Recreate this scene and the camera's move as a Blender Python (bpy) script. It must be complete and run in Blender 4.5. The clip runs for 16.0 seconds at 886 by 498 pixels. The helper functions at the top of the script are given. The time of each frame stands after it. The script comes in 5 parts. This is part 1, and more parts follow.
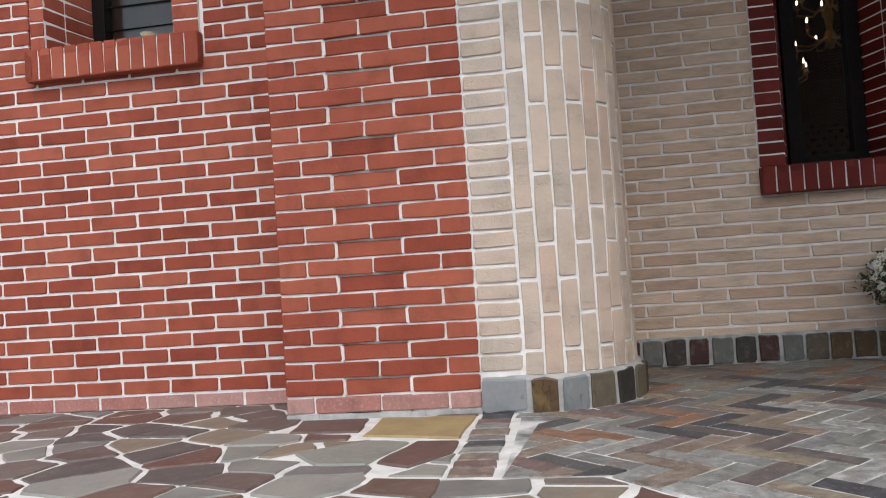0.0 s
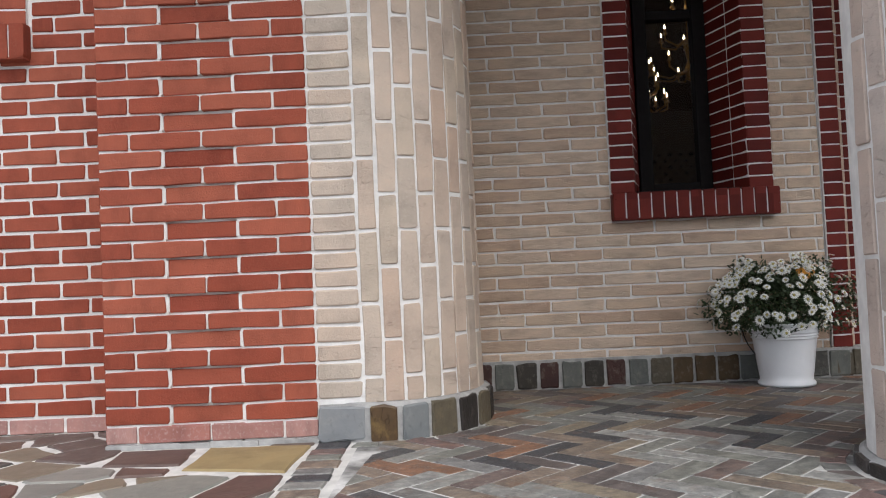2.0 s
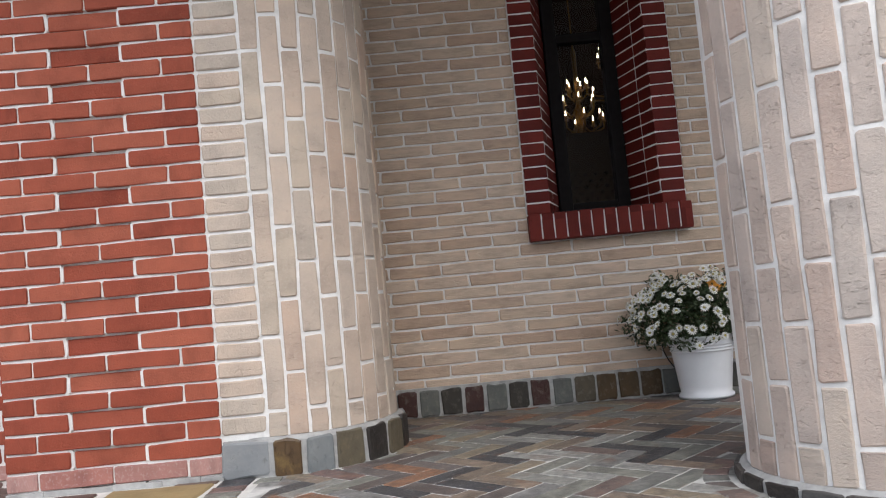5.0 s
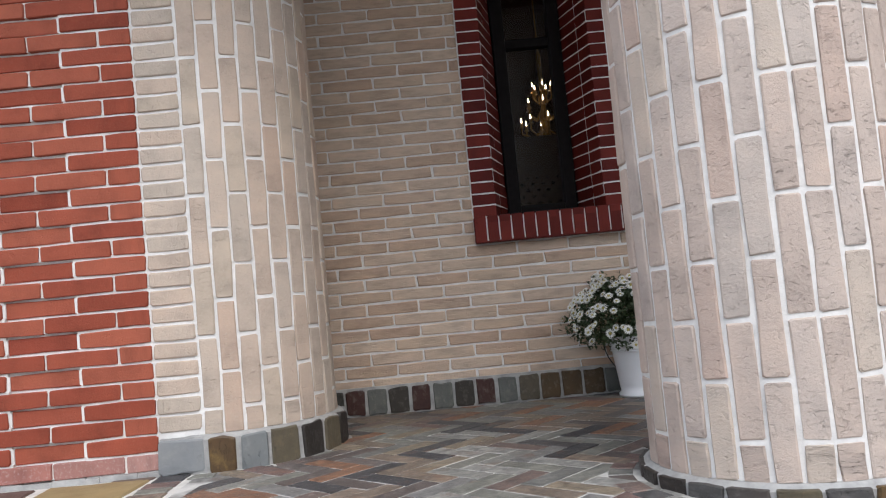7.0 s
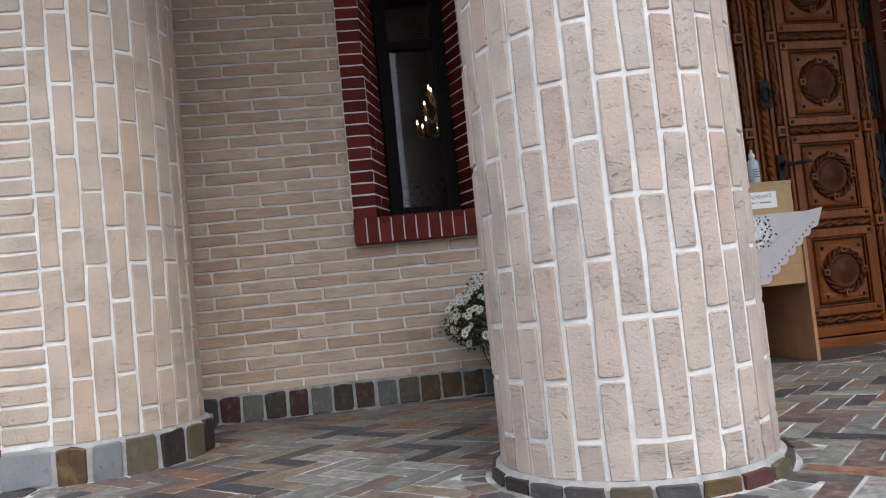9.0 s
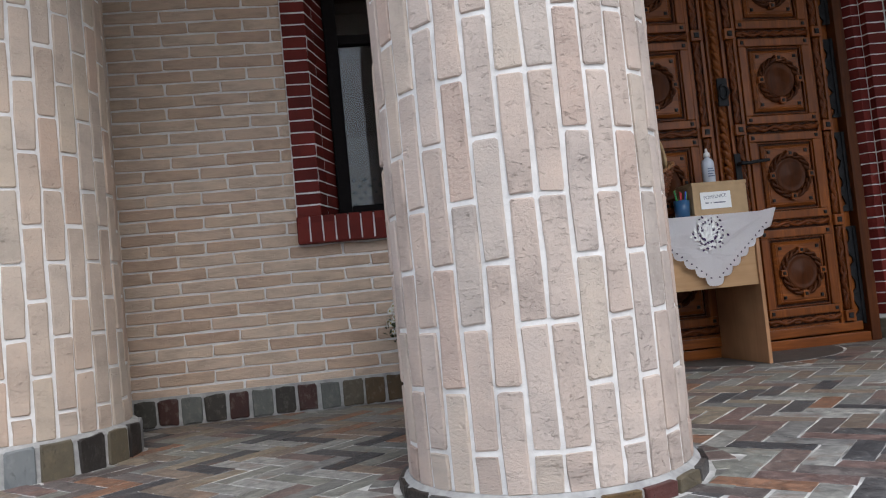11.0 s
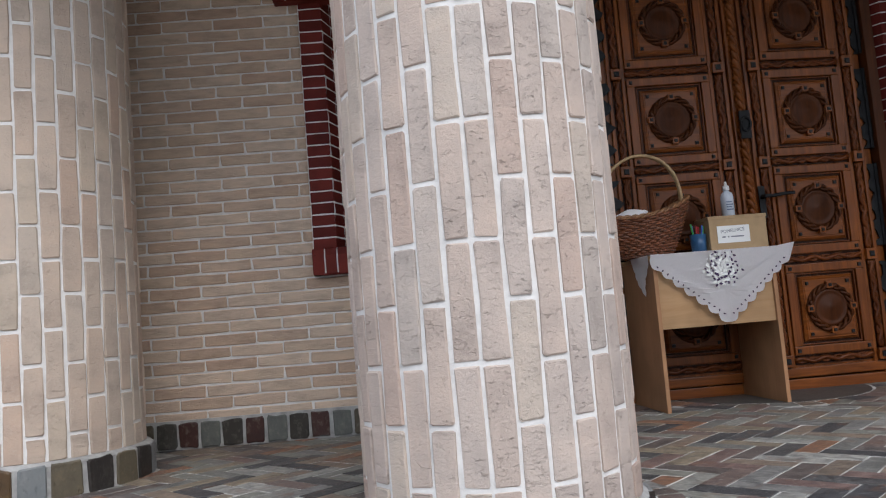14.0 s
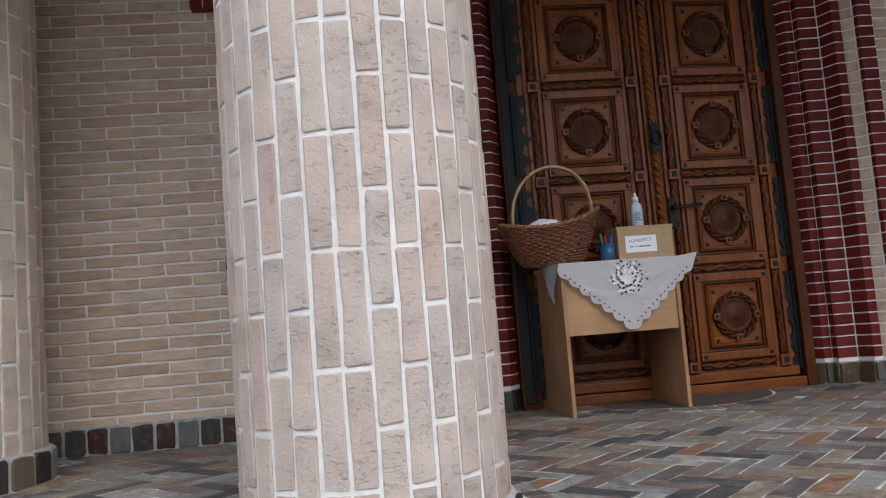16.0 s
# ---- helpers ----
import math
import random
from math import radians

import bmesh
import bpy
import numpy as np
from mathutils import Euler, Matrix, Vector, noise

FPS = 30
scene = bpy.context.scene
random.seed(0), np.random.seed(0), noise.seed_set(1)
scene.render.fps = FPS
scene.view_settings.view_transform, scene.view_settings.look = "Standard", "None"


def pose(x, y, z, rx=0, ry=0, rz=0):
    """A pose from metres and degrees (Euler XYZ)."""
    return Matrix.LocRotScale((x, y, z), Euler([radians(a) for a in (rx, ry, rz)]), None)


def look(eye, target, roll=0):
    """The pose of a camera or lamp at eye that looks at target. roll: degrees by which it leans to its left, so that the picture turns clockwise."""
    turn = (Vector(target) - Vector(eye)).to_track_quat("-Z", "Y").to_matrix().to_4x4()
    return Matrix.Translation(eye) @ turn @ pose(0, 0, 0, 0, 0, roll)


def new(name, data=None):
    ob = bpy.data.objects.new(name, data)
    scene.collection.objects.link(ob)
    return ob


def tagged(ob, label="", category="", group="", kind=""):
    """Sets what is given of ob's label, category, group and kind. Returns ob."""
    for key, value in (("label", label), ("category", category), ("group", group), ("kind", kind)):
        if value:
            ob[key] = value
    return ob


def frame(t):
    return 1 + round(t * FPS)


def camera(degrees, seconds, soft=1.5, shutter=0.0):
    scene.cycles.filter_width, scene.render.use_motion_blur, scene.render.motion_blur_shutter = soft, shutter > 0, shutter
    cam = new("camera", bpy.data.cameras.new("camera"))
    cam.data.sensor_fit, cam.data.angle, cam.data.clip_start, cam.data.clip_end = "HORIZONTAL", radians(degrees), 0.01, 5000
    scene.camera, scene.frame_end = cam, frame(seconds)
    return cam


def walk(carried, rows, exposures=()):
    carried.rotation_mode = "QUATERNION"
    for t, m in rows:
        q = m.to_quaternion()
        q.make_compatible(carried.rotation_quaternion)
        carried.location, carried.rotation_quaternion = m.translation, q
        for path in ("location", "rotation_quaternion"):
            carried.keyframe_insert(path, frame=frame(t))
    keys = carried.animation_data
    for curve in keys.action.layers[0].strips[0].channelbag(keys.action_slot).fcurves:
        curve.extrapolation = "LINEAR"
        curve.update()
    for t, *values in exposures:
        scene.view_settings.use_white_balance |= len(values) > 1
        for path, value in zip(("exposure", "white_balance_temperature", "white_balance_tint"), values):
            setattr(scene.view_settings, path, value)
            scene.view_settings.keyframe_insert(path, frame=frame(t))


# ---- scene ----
cam = camera(59.0, 16.0, 1.1)
PATH = [
    (0, (0.059, 0.213, 0.494), (-0.257, 2.187, 0.549), -3.8),
    (0.5, (0.111, 0.252, 0.511), (-0.139, 2.236, 0.57), -3.9),
    (1, (0.156, 0.289, 0.505), (-0.009, 2.282, 0.567), -3.1),
    (1.5, (0.184, 0.309, 0.511), (0.111, 2.307, 0.563), -2.8),
    (2, (0.205, 0.32, 0.522), (0.173, 2.319, 0.591), -2.6),
    (2.5, (0.221, 0.328, 0.519), (0.194, 2.326, 0.602), -4.0),
    (3, (0.251, 0.334, 0.524), (0.219, 2.332, 0.6), -4.6),
    (3.5, (0.288, 0.336, 0.518), (0.284, 2.335, 0.604), -4.9),
    (6, (0.603, 0.269, 0.507), (0.642, 2.264, 0.646), -5.5),
    (6.5, (0.646, 0.247, 0.499), (0.707, 2.242, 0.62), -5.4),
    (7, (0.68, 0.234, 0.495), (0.722, 2.229, 0.622), -5.4),
    (7.5, (0.712, 0.226, 0.493), (0.825, 2.219, 0.617), -5.6),
    (8, (0.747, 0.223, 0.494), (0.952, 2.208, 0.626), -5.9),
    (8.5, (0.792, 0.232, 0.487), (1.042, 2.212, 0.618), -5.9),
    (9, (0.848, 0.253, 0.48), (1.101, 2.234, 0.592), -5.7),
    (9.5, (0.909, 0.278, 0.476), (1.166, 2.259, 0.571), -5.6),
    (10, (0.978, 0.294, 0.474), (1.248, 2.274, 0.552), -5.5),
    (12.5, (1.175, 0.299, 0.484), (1.407, 2.279, 0.644), -5.2),
    (13, (1.233, 0.277, 0.485), (1.413, 2.262, 0.653), -5.1),
    (13.5, (1.297, 0.242, 0.488), (1.414, 2.231, 0.662), -4.9),
    (14, (1.361, 0.199, 0.491), (1.44, 2.19, 0.667), -4.7),
    (14.5, (1.422, 0.158, 0.487), (1.503, 2.15, 0.647), -4.5),
    (15, (1.475, 0.135, 0.483), (1.578, 2.127, 0.642), -4.3),
    (15.5, (1.522, 0.126, 0.48), (1.669, 2.114, 0.647), -4.4),
    (16, (1.568, 0.132, 0.478), (1.751, 2.115, 0.66), -4.5),
]
walk(cam, [(t, look(eye, target, roll)) for t, eye, target, roll in PATH],
     [(0, 0.64, 6500, 10), (3.5, 0.67, 6480, 10), (6, 0.75, 6420, 10), (8.5, 0.68, 6320, 10), (11, 0.62, 6260, 10), (16, 0.55, 6260, 10)])

# ---- world, sun, exposure ----
world = bpy.data.worlds.new("sky")
scene.world = world
world.use_nodes = True
wn = world.node_tree
sky = wn.nodes.new("ShaderNodeTexSky")
sky.sky_type = "NISHITA"
sky.sun_disc = False
sky.sun_elevation = radians(48)
sky.sun_rotation = radians(163)
sky.air_density, sky.dust_density = 1.0, 4.0
soften = wn.nodes.new("ShaderNodeMixRGB")
soften.inputs[0].default_value = 0.75
soften.inputs[2].default_value = (6.6, 7.2, 8.1, 1)
wn.links.new(sky.outputs[0], soften.inputs[1])
wn.links.new(soften.outputs[0], wn.nodes["Background"].inputs[0])
wn.nodes["Background"].inputs[1].default_value = 0.12

sun_data = bpy.data.lights.new("sun", "SUN")
sun_data.energy, sun_data.angle, sun_data.color = 1.0, radians(40), (1.0, 0.97, 0.94)
sun = new("sun", sun_data)
sun.matrix_world = look((3.4, -5.6, 9), (0.8, 3.0, 0))


# ---- materials ----
def nodes_of(name, rough=0.8, metal=0.0):
    m = bpy.data.materials.new(name)
    m.use_nodes = True
    t = m.node_tree
    b = t.nodes["Principled BSDF"]
    b.inputs["Roughness"].default_value = rough
    b.inputs["Metallic"].default_value = metal
    return m, t, b


def ramp(t, source, stops, constant=False):
    r = t.nodes.new("ShaderNodeValToRGB")
    while len(r.color_ramp.elements) < len(stops):
        r.color_ramp.elements.new(0.5)
    for e, (at, c) in zip(r.color_ramp.elements, stops):
        e.position, e.color = at, (*c, 1)
    if constant:
        r.color_ramp.interpolation = "CONSTANT"
    t.links.new(source, r.inputs[0])
    return r.outputs[0]


def noise_node(t, scale, detail=4.0, rough=0.55, stretch=None, w=None, distort=0.0):
    tc = t.nodes.new("ShaderNodeTexCoord")
    n = t.nodes.new("ShaderNodeTexNoise")
    n.inputs["Scale"].default_value = scale
    n.inputs["Detail"].default_value = detail
    n.inputs["Roughness"].default_value = rough
    n.inputs["Distortion"].default_value = distort
    source = tc.outputs["Object"]
    if w is not None:
        n.noise_dimensions = "4D"
        mul = t.nodes.new("ShaderNodeMath")
        mul.operation = "MULTIPLY"
        mul.inputs[1].default_value = 37.0
        t.links.new(w, mul.inputs[0])
        t.links.new(mul.outputs[0], n.inputs["W"])
    if stretch:
        mp = t.nodes.new("ShaderNodeMapping")
        mp.inputs["Scale"].default_value = stretch
        t.links.new(source, mp.inputs[0])
        source = mp.outputs[0]
    t.links.new(source, n.inputs["Vector"])
    return n.outputs["Fac"]


def mix(t, fac, a, b, mode="MIX"):
    x = t.nodes.new("ShaderNodeMixRGB")
    x.blend_type = mode
    for slot, v in ((0, fac), (1, a), (2, b)):
        if isinstance(v, (int, float)):
            x.inputs[slot].default_value = v
        elif isinstance(v, tuple):
            x.inputs[slot].default_value = (*v, 1)
        else:
            t.links.new(v, x.inputs[slot])
    return x.outputs[0]


def bump(t, b, height, strength=0.3, distance=0.004):
    n = t.nodes.new("ShaderNodeBump")
    n.inputs["Strength"].default_value = strength
    n.inputs["Distance"].default_value = distance
    t.links.new(height, n.inputs["Height"])
    t.links.new(n.outputs[0], b.inputs["Normal"])


def piece_random(t, island=False):
    if island:
        return t.nodes.new("ShaderNodeNewGeometry").outputs["Random Per Island"]
    return t.nodes.new("ShaderNodeObjectInfo").outputs["Random"]


def masonry(name, tones, pocks=0.25, rough=0.85, grain=90, patch=9, stretch=None, island=False, dust=(0.6, 0.55, 0.5), dusty=0.12, gloss=0.3, gouges=0.0):
    """Brick or stone: a tone for each piece, blotches within it, grain and small hollows."""
    m, t, b = nodes_of(name, rough)
    r = piece_random(t, island)
    c = ramp(t, r, [(i / max(1, len(tones) - 1) if len(tones) < 6 else i / len(tones), k) for i, k in enumerate(tones)], len(tones) >= 6)
    blot = noise_node(t, patch, 5, 0.6, stretch, r)
    c = mix(t, 0.55, c, mix(t, 1.0, c, ramp(t, blot, [(0.3, (0.55, 0.55, 0.56)), (0.5, (1, 1, 1)), (0.72, (1.3, 1.24, 1.18))]), "MULTIPLY"))
    fine = noise_node(t, grain, 6, 0.65, stretch, r)
    c = mix(t, ramp(t, fine, [(0.52, (0, 0, 0)), (0.75, (dusty, dusty, dusty))]), c, dust)
    t.links.new(c, b.inputs["Base Color"])
    b.inputs["Specular IOR Level"].default_value = gloss
    coarse = noise_node(t, grain * 0.35, 5, 0.6, stretch, r, 0.6)
    h = mix(t, 0.42, fine, ramp(t, coarse, [(0.28, (0, 0, 0)), (0.42, (1, 1, 1))]))
    if gouges:
        # torn dents in clusters, on some pieces more than on others
        dents = ramp(t, noise_node(t, 52, 5, 0.7, (1.7, 1, 0.8), r, 0.25), [(0.36, (0, 0, 0)), (0.43, (1, 1, 1))])
        where = ramp(t, noise_node(t, 7, 2, 0.5, None, r), [(0.45, (0, 0, 0)), (0.60, (1, 1, 1))])
        h = mix(t, gouges, h, mix(t, 1.0, dents, where, "LIGHTEN"))
    bump(t, b, h, pocks, 0.0075 if gouges else 0.006)
    return m


def plain(name, color, rough=0.6, metal=0.0, vary=0.12, scale=25, relief=0.08, stretch=None, spec=0.5):
    m, t, b = nodes_of(name, rough, metal)
    n = noise_node(t, scale, 5, 0.6, stretch)
    lo, hi = tuple(k * (1 - vary) for k in color), tuple(min(1, k * (1 + vary)) for k in color)
    t.links.new(ramp(t, n, [(0.3, lo), (0.7, hi)]), b.inputs["Base Color"])
    b.inputs["Specular IOR Level"].default_value = spec
    if relief:
        bump(t, b, noise_node(t, scale * 6, 4, 0.6, stretch), relief, 0.003)
    return m


RED = masonry("red_brick", [(0.2385, 0.054, 0.0324), (0.3074, 0.0756, 0.0456), (0.3604, 0.1056, 0.0648), (0.2756, 0.0624, 0.0384)], 0.55, 0.88, 150, 9, dusty=0.28, dust=(0.36, 0.16, 0.11), gloss=0.2)
PINK = masonry("limewashed_red_brick", [(0.37, 0.19, 0.16), (0.42, 0.24, 0.215), (0.33, 0.125, 0.10), (0.40, 0.27, 0.25)], 0.2, 0.85, 90, 10, dusty=0.5, dust=(0.6, 0.52, 0.48))
CRIMSON = masonry("crimson_brick", [(0.0945, 0.0099, 0.0072), (0.126, 0.0153, 0.0108), (0.1575, 0.0216, 0.0153)], 0.15, 0.6, 110, 9, dusty=0.06, dust=(0.2, 0.06, 0.05), gloss=0.2)
CREAM = masonry("cream_brick", [(0.53, 0.436, 0.38), (0.548, 0.458, 0.403), (0.543, 0.461, 0.395), (0.518, 0.448, 0.4), (0.543, 0.443, 0.383), (0.533, 0.453, 0.405), (0.523, 0.408, 0.348), (0.548, 0.463, 0.41)], 1.0, 0.92, 130, 7, dusty=0.4, dust=(0.64, 0.56, 0.50), gloss=0.2, gouges=0.23)
CREAM_WARM = masonry("warm_cream_brick", [(0.524, 0.421, 0.344), (0.542, 0.443, 0.365), (0.537, 0.445, 0.358), (0.512, 0.433, 0.362), (0.537, 0.428, 0.347), (0.526, 0.438, 0.367), (0.517, 0.394, 0.314), (0.542, 0.447, 0.37)], 0.8, 0.92, 130, 7, dusty=0.4, dust=(0.62, 0.55, 0.46), gloss=0.2, gouges=0.2)
BUFF = masonry("buff_brick", [(0.497, 0.361, 0.267), (0.578, 0.45, 0.349), (0.613, 0.49, 0.382), (0.543, 0.417, 0.311), (0.485, 0.345, 0.256)], 0.9, 0.92, 70, 8, (1, 1, 3.5), dusty=0.3, dust=(0.58, 0.49, 0.40), gloss=0.2)
STONES = [(0.024, 0.023, 0.023), (0.06, 0.058, 0.052), (0.055, 0.037, 0.024), (0.016, 0.015, 0.014), (0.11, 0.115, 0.105), (0.075, 0.047, 0.022), (0.05, 0.020, 0.016), (0.05, 0.047, 0.04), (0.030, 0.026, 0.024), (0.085, 0.07, 0.048), (0.035, 0.03, 0.024), (0.045, 0.036, 0.03)]
PLINTH = masonry("plinth_stone", STONES, 1.0, 0.45, 40, 22, dusty=0.45, dust=(0.26, 0.24, 0.20), gloss=0.4)
STONE_BLUE = masonry("blue_grey_stone", [(0.20, 0.215, 0.225), (0.24, 0.25, 0.26), (0.17, 0.185, 0.19)], 0.8, 0.5, 40, 12, dusty=0.4, dust=(0.34, 0.34, 0.33), gloss=0.4, gouges=0.3)
STONE_OCHRE = masonry("rusty_brown_stone", [(0.085, 0.05, 0.025), (0.12, 0.075, 0.03)], 1.0, 0.45, 22, 24, dusty=0.6, dust=(0.30, 0.20, 0.07), gloss=0.4, gouges=0.3)
STONE_OLIVE = masonry("olive_brown_stone", [(0.10, 0.085, 0.055), (0.12, 0.10, 0.07)], 0.9, 0.5, 35, 18, dusty=0.5, dust=(0.22, 0.17, 0.10), gloss=0.4, gouges=0.3)
STONE_DARK = masonry("dark_grey_stone", [(0.055, 0.054, 0.054), (0.075, 0.072, 0.07), (0.06, 0.05, 0.045)], 0.9, 0.5, 40, 16, dusty=0.4, dust=(0.2, 0.19, 0.18), gloss=0.4, gouges=0.3)
STONE_MAROON = masonry("maroon_stone", [(0.085, 0.028, 0.024), (0.10, 0.034, 0.028)], 0.9, 0.45, 40, 16, dusty=0.3, dust=(0.2, 0.12, 0.11), gloss=0.4, gouges=0.3)
STONE_BLACK = masonry("black_stone", [(0.024, 0.021, 0.020), (0.032, 0.027, 0.024)], 0.9, 0.45, 45, 16, dusty=0.3, dust=(0.16, 0.14, 0.12), gloss=0.4, gouges=0.3)
SLATES = [(0.192, 0.192, 0.182), (0.239, 0.189, 0.151), (0.095, 0.093, 0.095), (0.277, 0.275, 0.256), (0.182, 0.138, 0.124), (0.224, 0.224, 0.199), (0.259, 0.143, 0.093), (0.072, 0.072, 0.077), (0.259, 0.216, 0.163), (0.158, 0.138, 0.132), (0.316, 0.313, 0.296), (0.192, 0.132, 0.12), (0.215, 0.212, 0.207), (0.135, 0.114, 0.107), (0.233, 0.235, 0.212), (0.21, 0.17, 0.137)]


def slate(name, island=False):
    """Split slate: a tone for each tile, cloudy patches of grey and rust, chalky smears and a worn sheen."""
    m, t, b = nodes_of(name, 0.35)
    r = piece_random(t, island)
    c = ramp(t, r, [(i / len(SLATES), k) for i, k in enumerate(SLATES)], True)
    cloud = noise_node(t, 26, 6, 0.68, (1, 1, 1), r, 0.9)
    c = mix(t, 0.8, c, mix(t, 1.0, c, ramp(t, cloud, [(0.33, (0.30, 0.30, 0.32)), (0.5, (0.85, 0.85, 0.85)), (0.66, (1.5, 1.48, 1.44))]), "MULTIPLY"))
    rust = noise_node(t, 11, 5, 0.6, None, r, 0.5)
    c = mix(t, ramp(t, rust, [(0.56, (0, 0, 0)), (0.70, (0.55, 0.55, 0.55))]), c, (0.20, 0.105, 0.065))
    film = noise_node(t, 48, 6, 0.75, None, r, 1.2)
    c = mix(t, ramp(t, film, [(0.56, (0, 0, 0)), (0.70, (0.6, 0.6, 0.6))]), c, (0.45, 0.44, 0.42))
    t.links.new(c, b.inputs["Base Color"])
    t.links.new(ramp(t, cloud, [(0.3, (0.38, 0.38, 0.38)), (0.7, (0.75, 0.75, 0.75))]), b.inputs["Roughness"])
    b.inputs["Specular IOR Level"].default_value = 0.3
    bump(t, b, mix(t, 0.4, noise_node(t, 45, 6, 0.7, None, r, 0.5), cloud), 0.85, 0.008)
    return m


SLATE = slate("slate_tile")
SLATE_MANY = slate("slate_tile_field", True)
FLAGS = [(0.135, 0.09, 0.07), (0.21, 0.21, 0.19), (0.12, 0.09, 0.08), (0.25, 0.245, 0.22), (0.13, 0.07, 0.055), (0.095, 0.085, 0.08), (0.21, 0.175, 0.13), (0.15, 0.12, 0.105), (0.17, 0.165, 0.155)]
FLAG = masonry("flagstone", FLAGS, 0.6, 0.5, 26, 6, dusty=0.3, dust=(0.36, 0.33, 0.29), gloss=0.45)
FLAG_GREY = masonry("grey_flagstone", [(0.23, 0.235, 0.21), (0.25, 0.25, 0.225)], 0.8, 0.5, 26, 6, dusty=0.4, dust=(0.40, 0.38, 0.33), gloss=0.45)
FLAG_BROWN = masonry("maroon_brown_flagstone", [(0.13, 0.085, 0.07), (0.115, 0.08, 0.072), (0.15, 0.08, 0.06)], 0.7, 0.5, 26, 8, dusty=0.35, dust=(0.24, 0.18, 0.15), gloss=0.45)
FLAG_MANY = masonry("flagstone_field", FLAGS, 0.6, 0.5, 26, 6, island=True, dusty=0.3, dust=(0.36, 0.33, 0.29), gloss=0.45)
OCHRE = masonry("ochre_flagstone", [(0.33, 0.25, 0.125), (0.35, 0.27, 0.14)], 0.7, 0.6, 22, 7, dusty=0.2, dust=(0.5, 0.42, 0.25))
MORTAR = plain("white_mortar", (0.76, 0.748, 0.73), 0.92, vary=0.12, scale=18, relief=0.5)
PLINTH_MORTAR = plain("grey_plinth_mortar", (0.36, 0.357, 0.35), 0.9, vary=0.3, scale=20, relief=0.5)
GROUT = plain("pale_floor_grout", (0.50, 0.495, 0.48), 0.85, vary=0.7, scale=7, relief=0.4)
FLAG_MORTAR = plain("white_flag_mortar", (0.66, 0.65, 0.62), 0.88, vary=0.2, scale=14, relief=0.4)
PLASTER = plain("plaster", (0.76, 0.74, 0.70), 0.9, vary=0.08, scale=4)
ASPHALT = plain("yard_paving", (0.2, 0.19, 0.18), 0.9, vary=0.25, scale=3, relief=0.3)


def wood(name, dark, light, along="z", rough=0.42, scale=1.0, spec=0.25):
    m, t, b = nodes_of(name, rough)
    st = {"x": (1.2, 16, 16), "y": (16, 1.2, 16), "z": (16, 16, 1.2)}[along]
    st = tuple(k * scale for k in st)
    g = noise_node(t, 3.0, 6, 0.65, st, distort=0.8)
    c = ramp(t, g, [(0.28, dark), (0.55, tuple((a + b_) / 2 for a, b_ in zip(dark, light))), (0.75, light)])
    big = noise_node(t, 4.0, 3)
    c = mix(t, 0.6, c, mix(t, 1.0, c, ramp(t, big, [(0.3, (0.6, 0.58, 0.56)), (0.65, (1.15, 1.12, 1.08))]), "MULTIPLY"))
    t.links.new(c, b.inputs["Base Color"])
    b.inputs["Specular IOR Level"].default_value = spec
    bump(t, b, g, 0.15, 0.002)
    return m


DOOR_WOOD = wood("varnished_oak", (0.12, 0.031, 0.006), (0.32, 0.098, 0.017), "z", 0.34, 0.8, 0.32)
DOOR_RAIL = wood("varnished_oak_rail", (0.12, 0.031, 0.006), (0.32, 0.098, 0.017), "x", 0.34, 0.8, 0.32)
# near-black oak that puts the shade of recesses into the colour
RECESS_SHADE = wood("carved_dark_oak", (0.016, 0.004, 0.001), (0.065, 0.017, 0.004), "z", 0.45, 2.0, 0.2)
MEDALLION = wood("medallion_oak", (0.045, 0.012, 0.003), (0.115, 0.033, 0.007), "z", 0.5, 0.7, 0.2)
VINE = wood("vine_oak", (0.075, 0.017, 0.003), (0.20, 0.055, 0.009), "z", 0.38, 0.8, 0.25)
BEECH = wood("beech_laminate", (0.40, 0.24, 0.12), (0.52, 0.34, 0.19), "x", 0.4, 0.6)
BEECH_EDGE = wood("beech_edge", (0.36, 0.19, 0.10), (0.46, 0.26, 0.14), "z", 0.45, 0.6)
IRON = plain("black_wrought_iron", (0.008, 0.009, 0.011), 0.5, 0.0, 0.4, 30, 0.7, spec=0.3)
FRAME = plain("black_brown_window_frame", (0.008, 0.006, 0.006), 0.55, 0, 0.2, 40, 0.05, spec=0.1)
ENAMEL = plain("white_enamel", (0.80, 0.81, 0.83), 0.28, 0, 0.03, 8, 0.02)
LINEN = plain("white_linen", (0.88, 0.87, 0.90), 0.9, 0, 0.04, 300, 0.25)
LACE = plain("lilac_embroidery", (0.055, 0.03, 0.085), 0.9, 0, 0.3, 200, 0.2)
WICKER = plain("dark_wicker", (0.165, 0.055, 0.023), 0.33, 0, 0.6, 60, 0.4)
CANE = plain("pale_cane", (0.48, 0.33, 0.17), 0.5, 0, 0.25, 60, 0.3)
CARD = plain("brown_cardboard", (0.42, 0.29, 0.16), 0.85, 0, 0.08, 30, 0.1)
PAPER = plain("white_paper", (0.82, 0.83, 0.82), 0.85, 0, 0.02, 40, 0.05)
PENCIL = plain("grey_pencil", (0.17, 0.18, 0.22), 0.7, 0, 0.3, 80, 0)
BOTTLE = plain("pale_plastic_bottle", (0.55, 0.60, 0.68), 0.25, 0, 0.05, 20, 0)
CAPW = plain("white_cap", (0.82, 0.82, 0.82), 0.35, 0, 0.02, 20, 0)
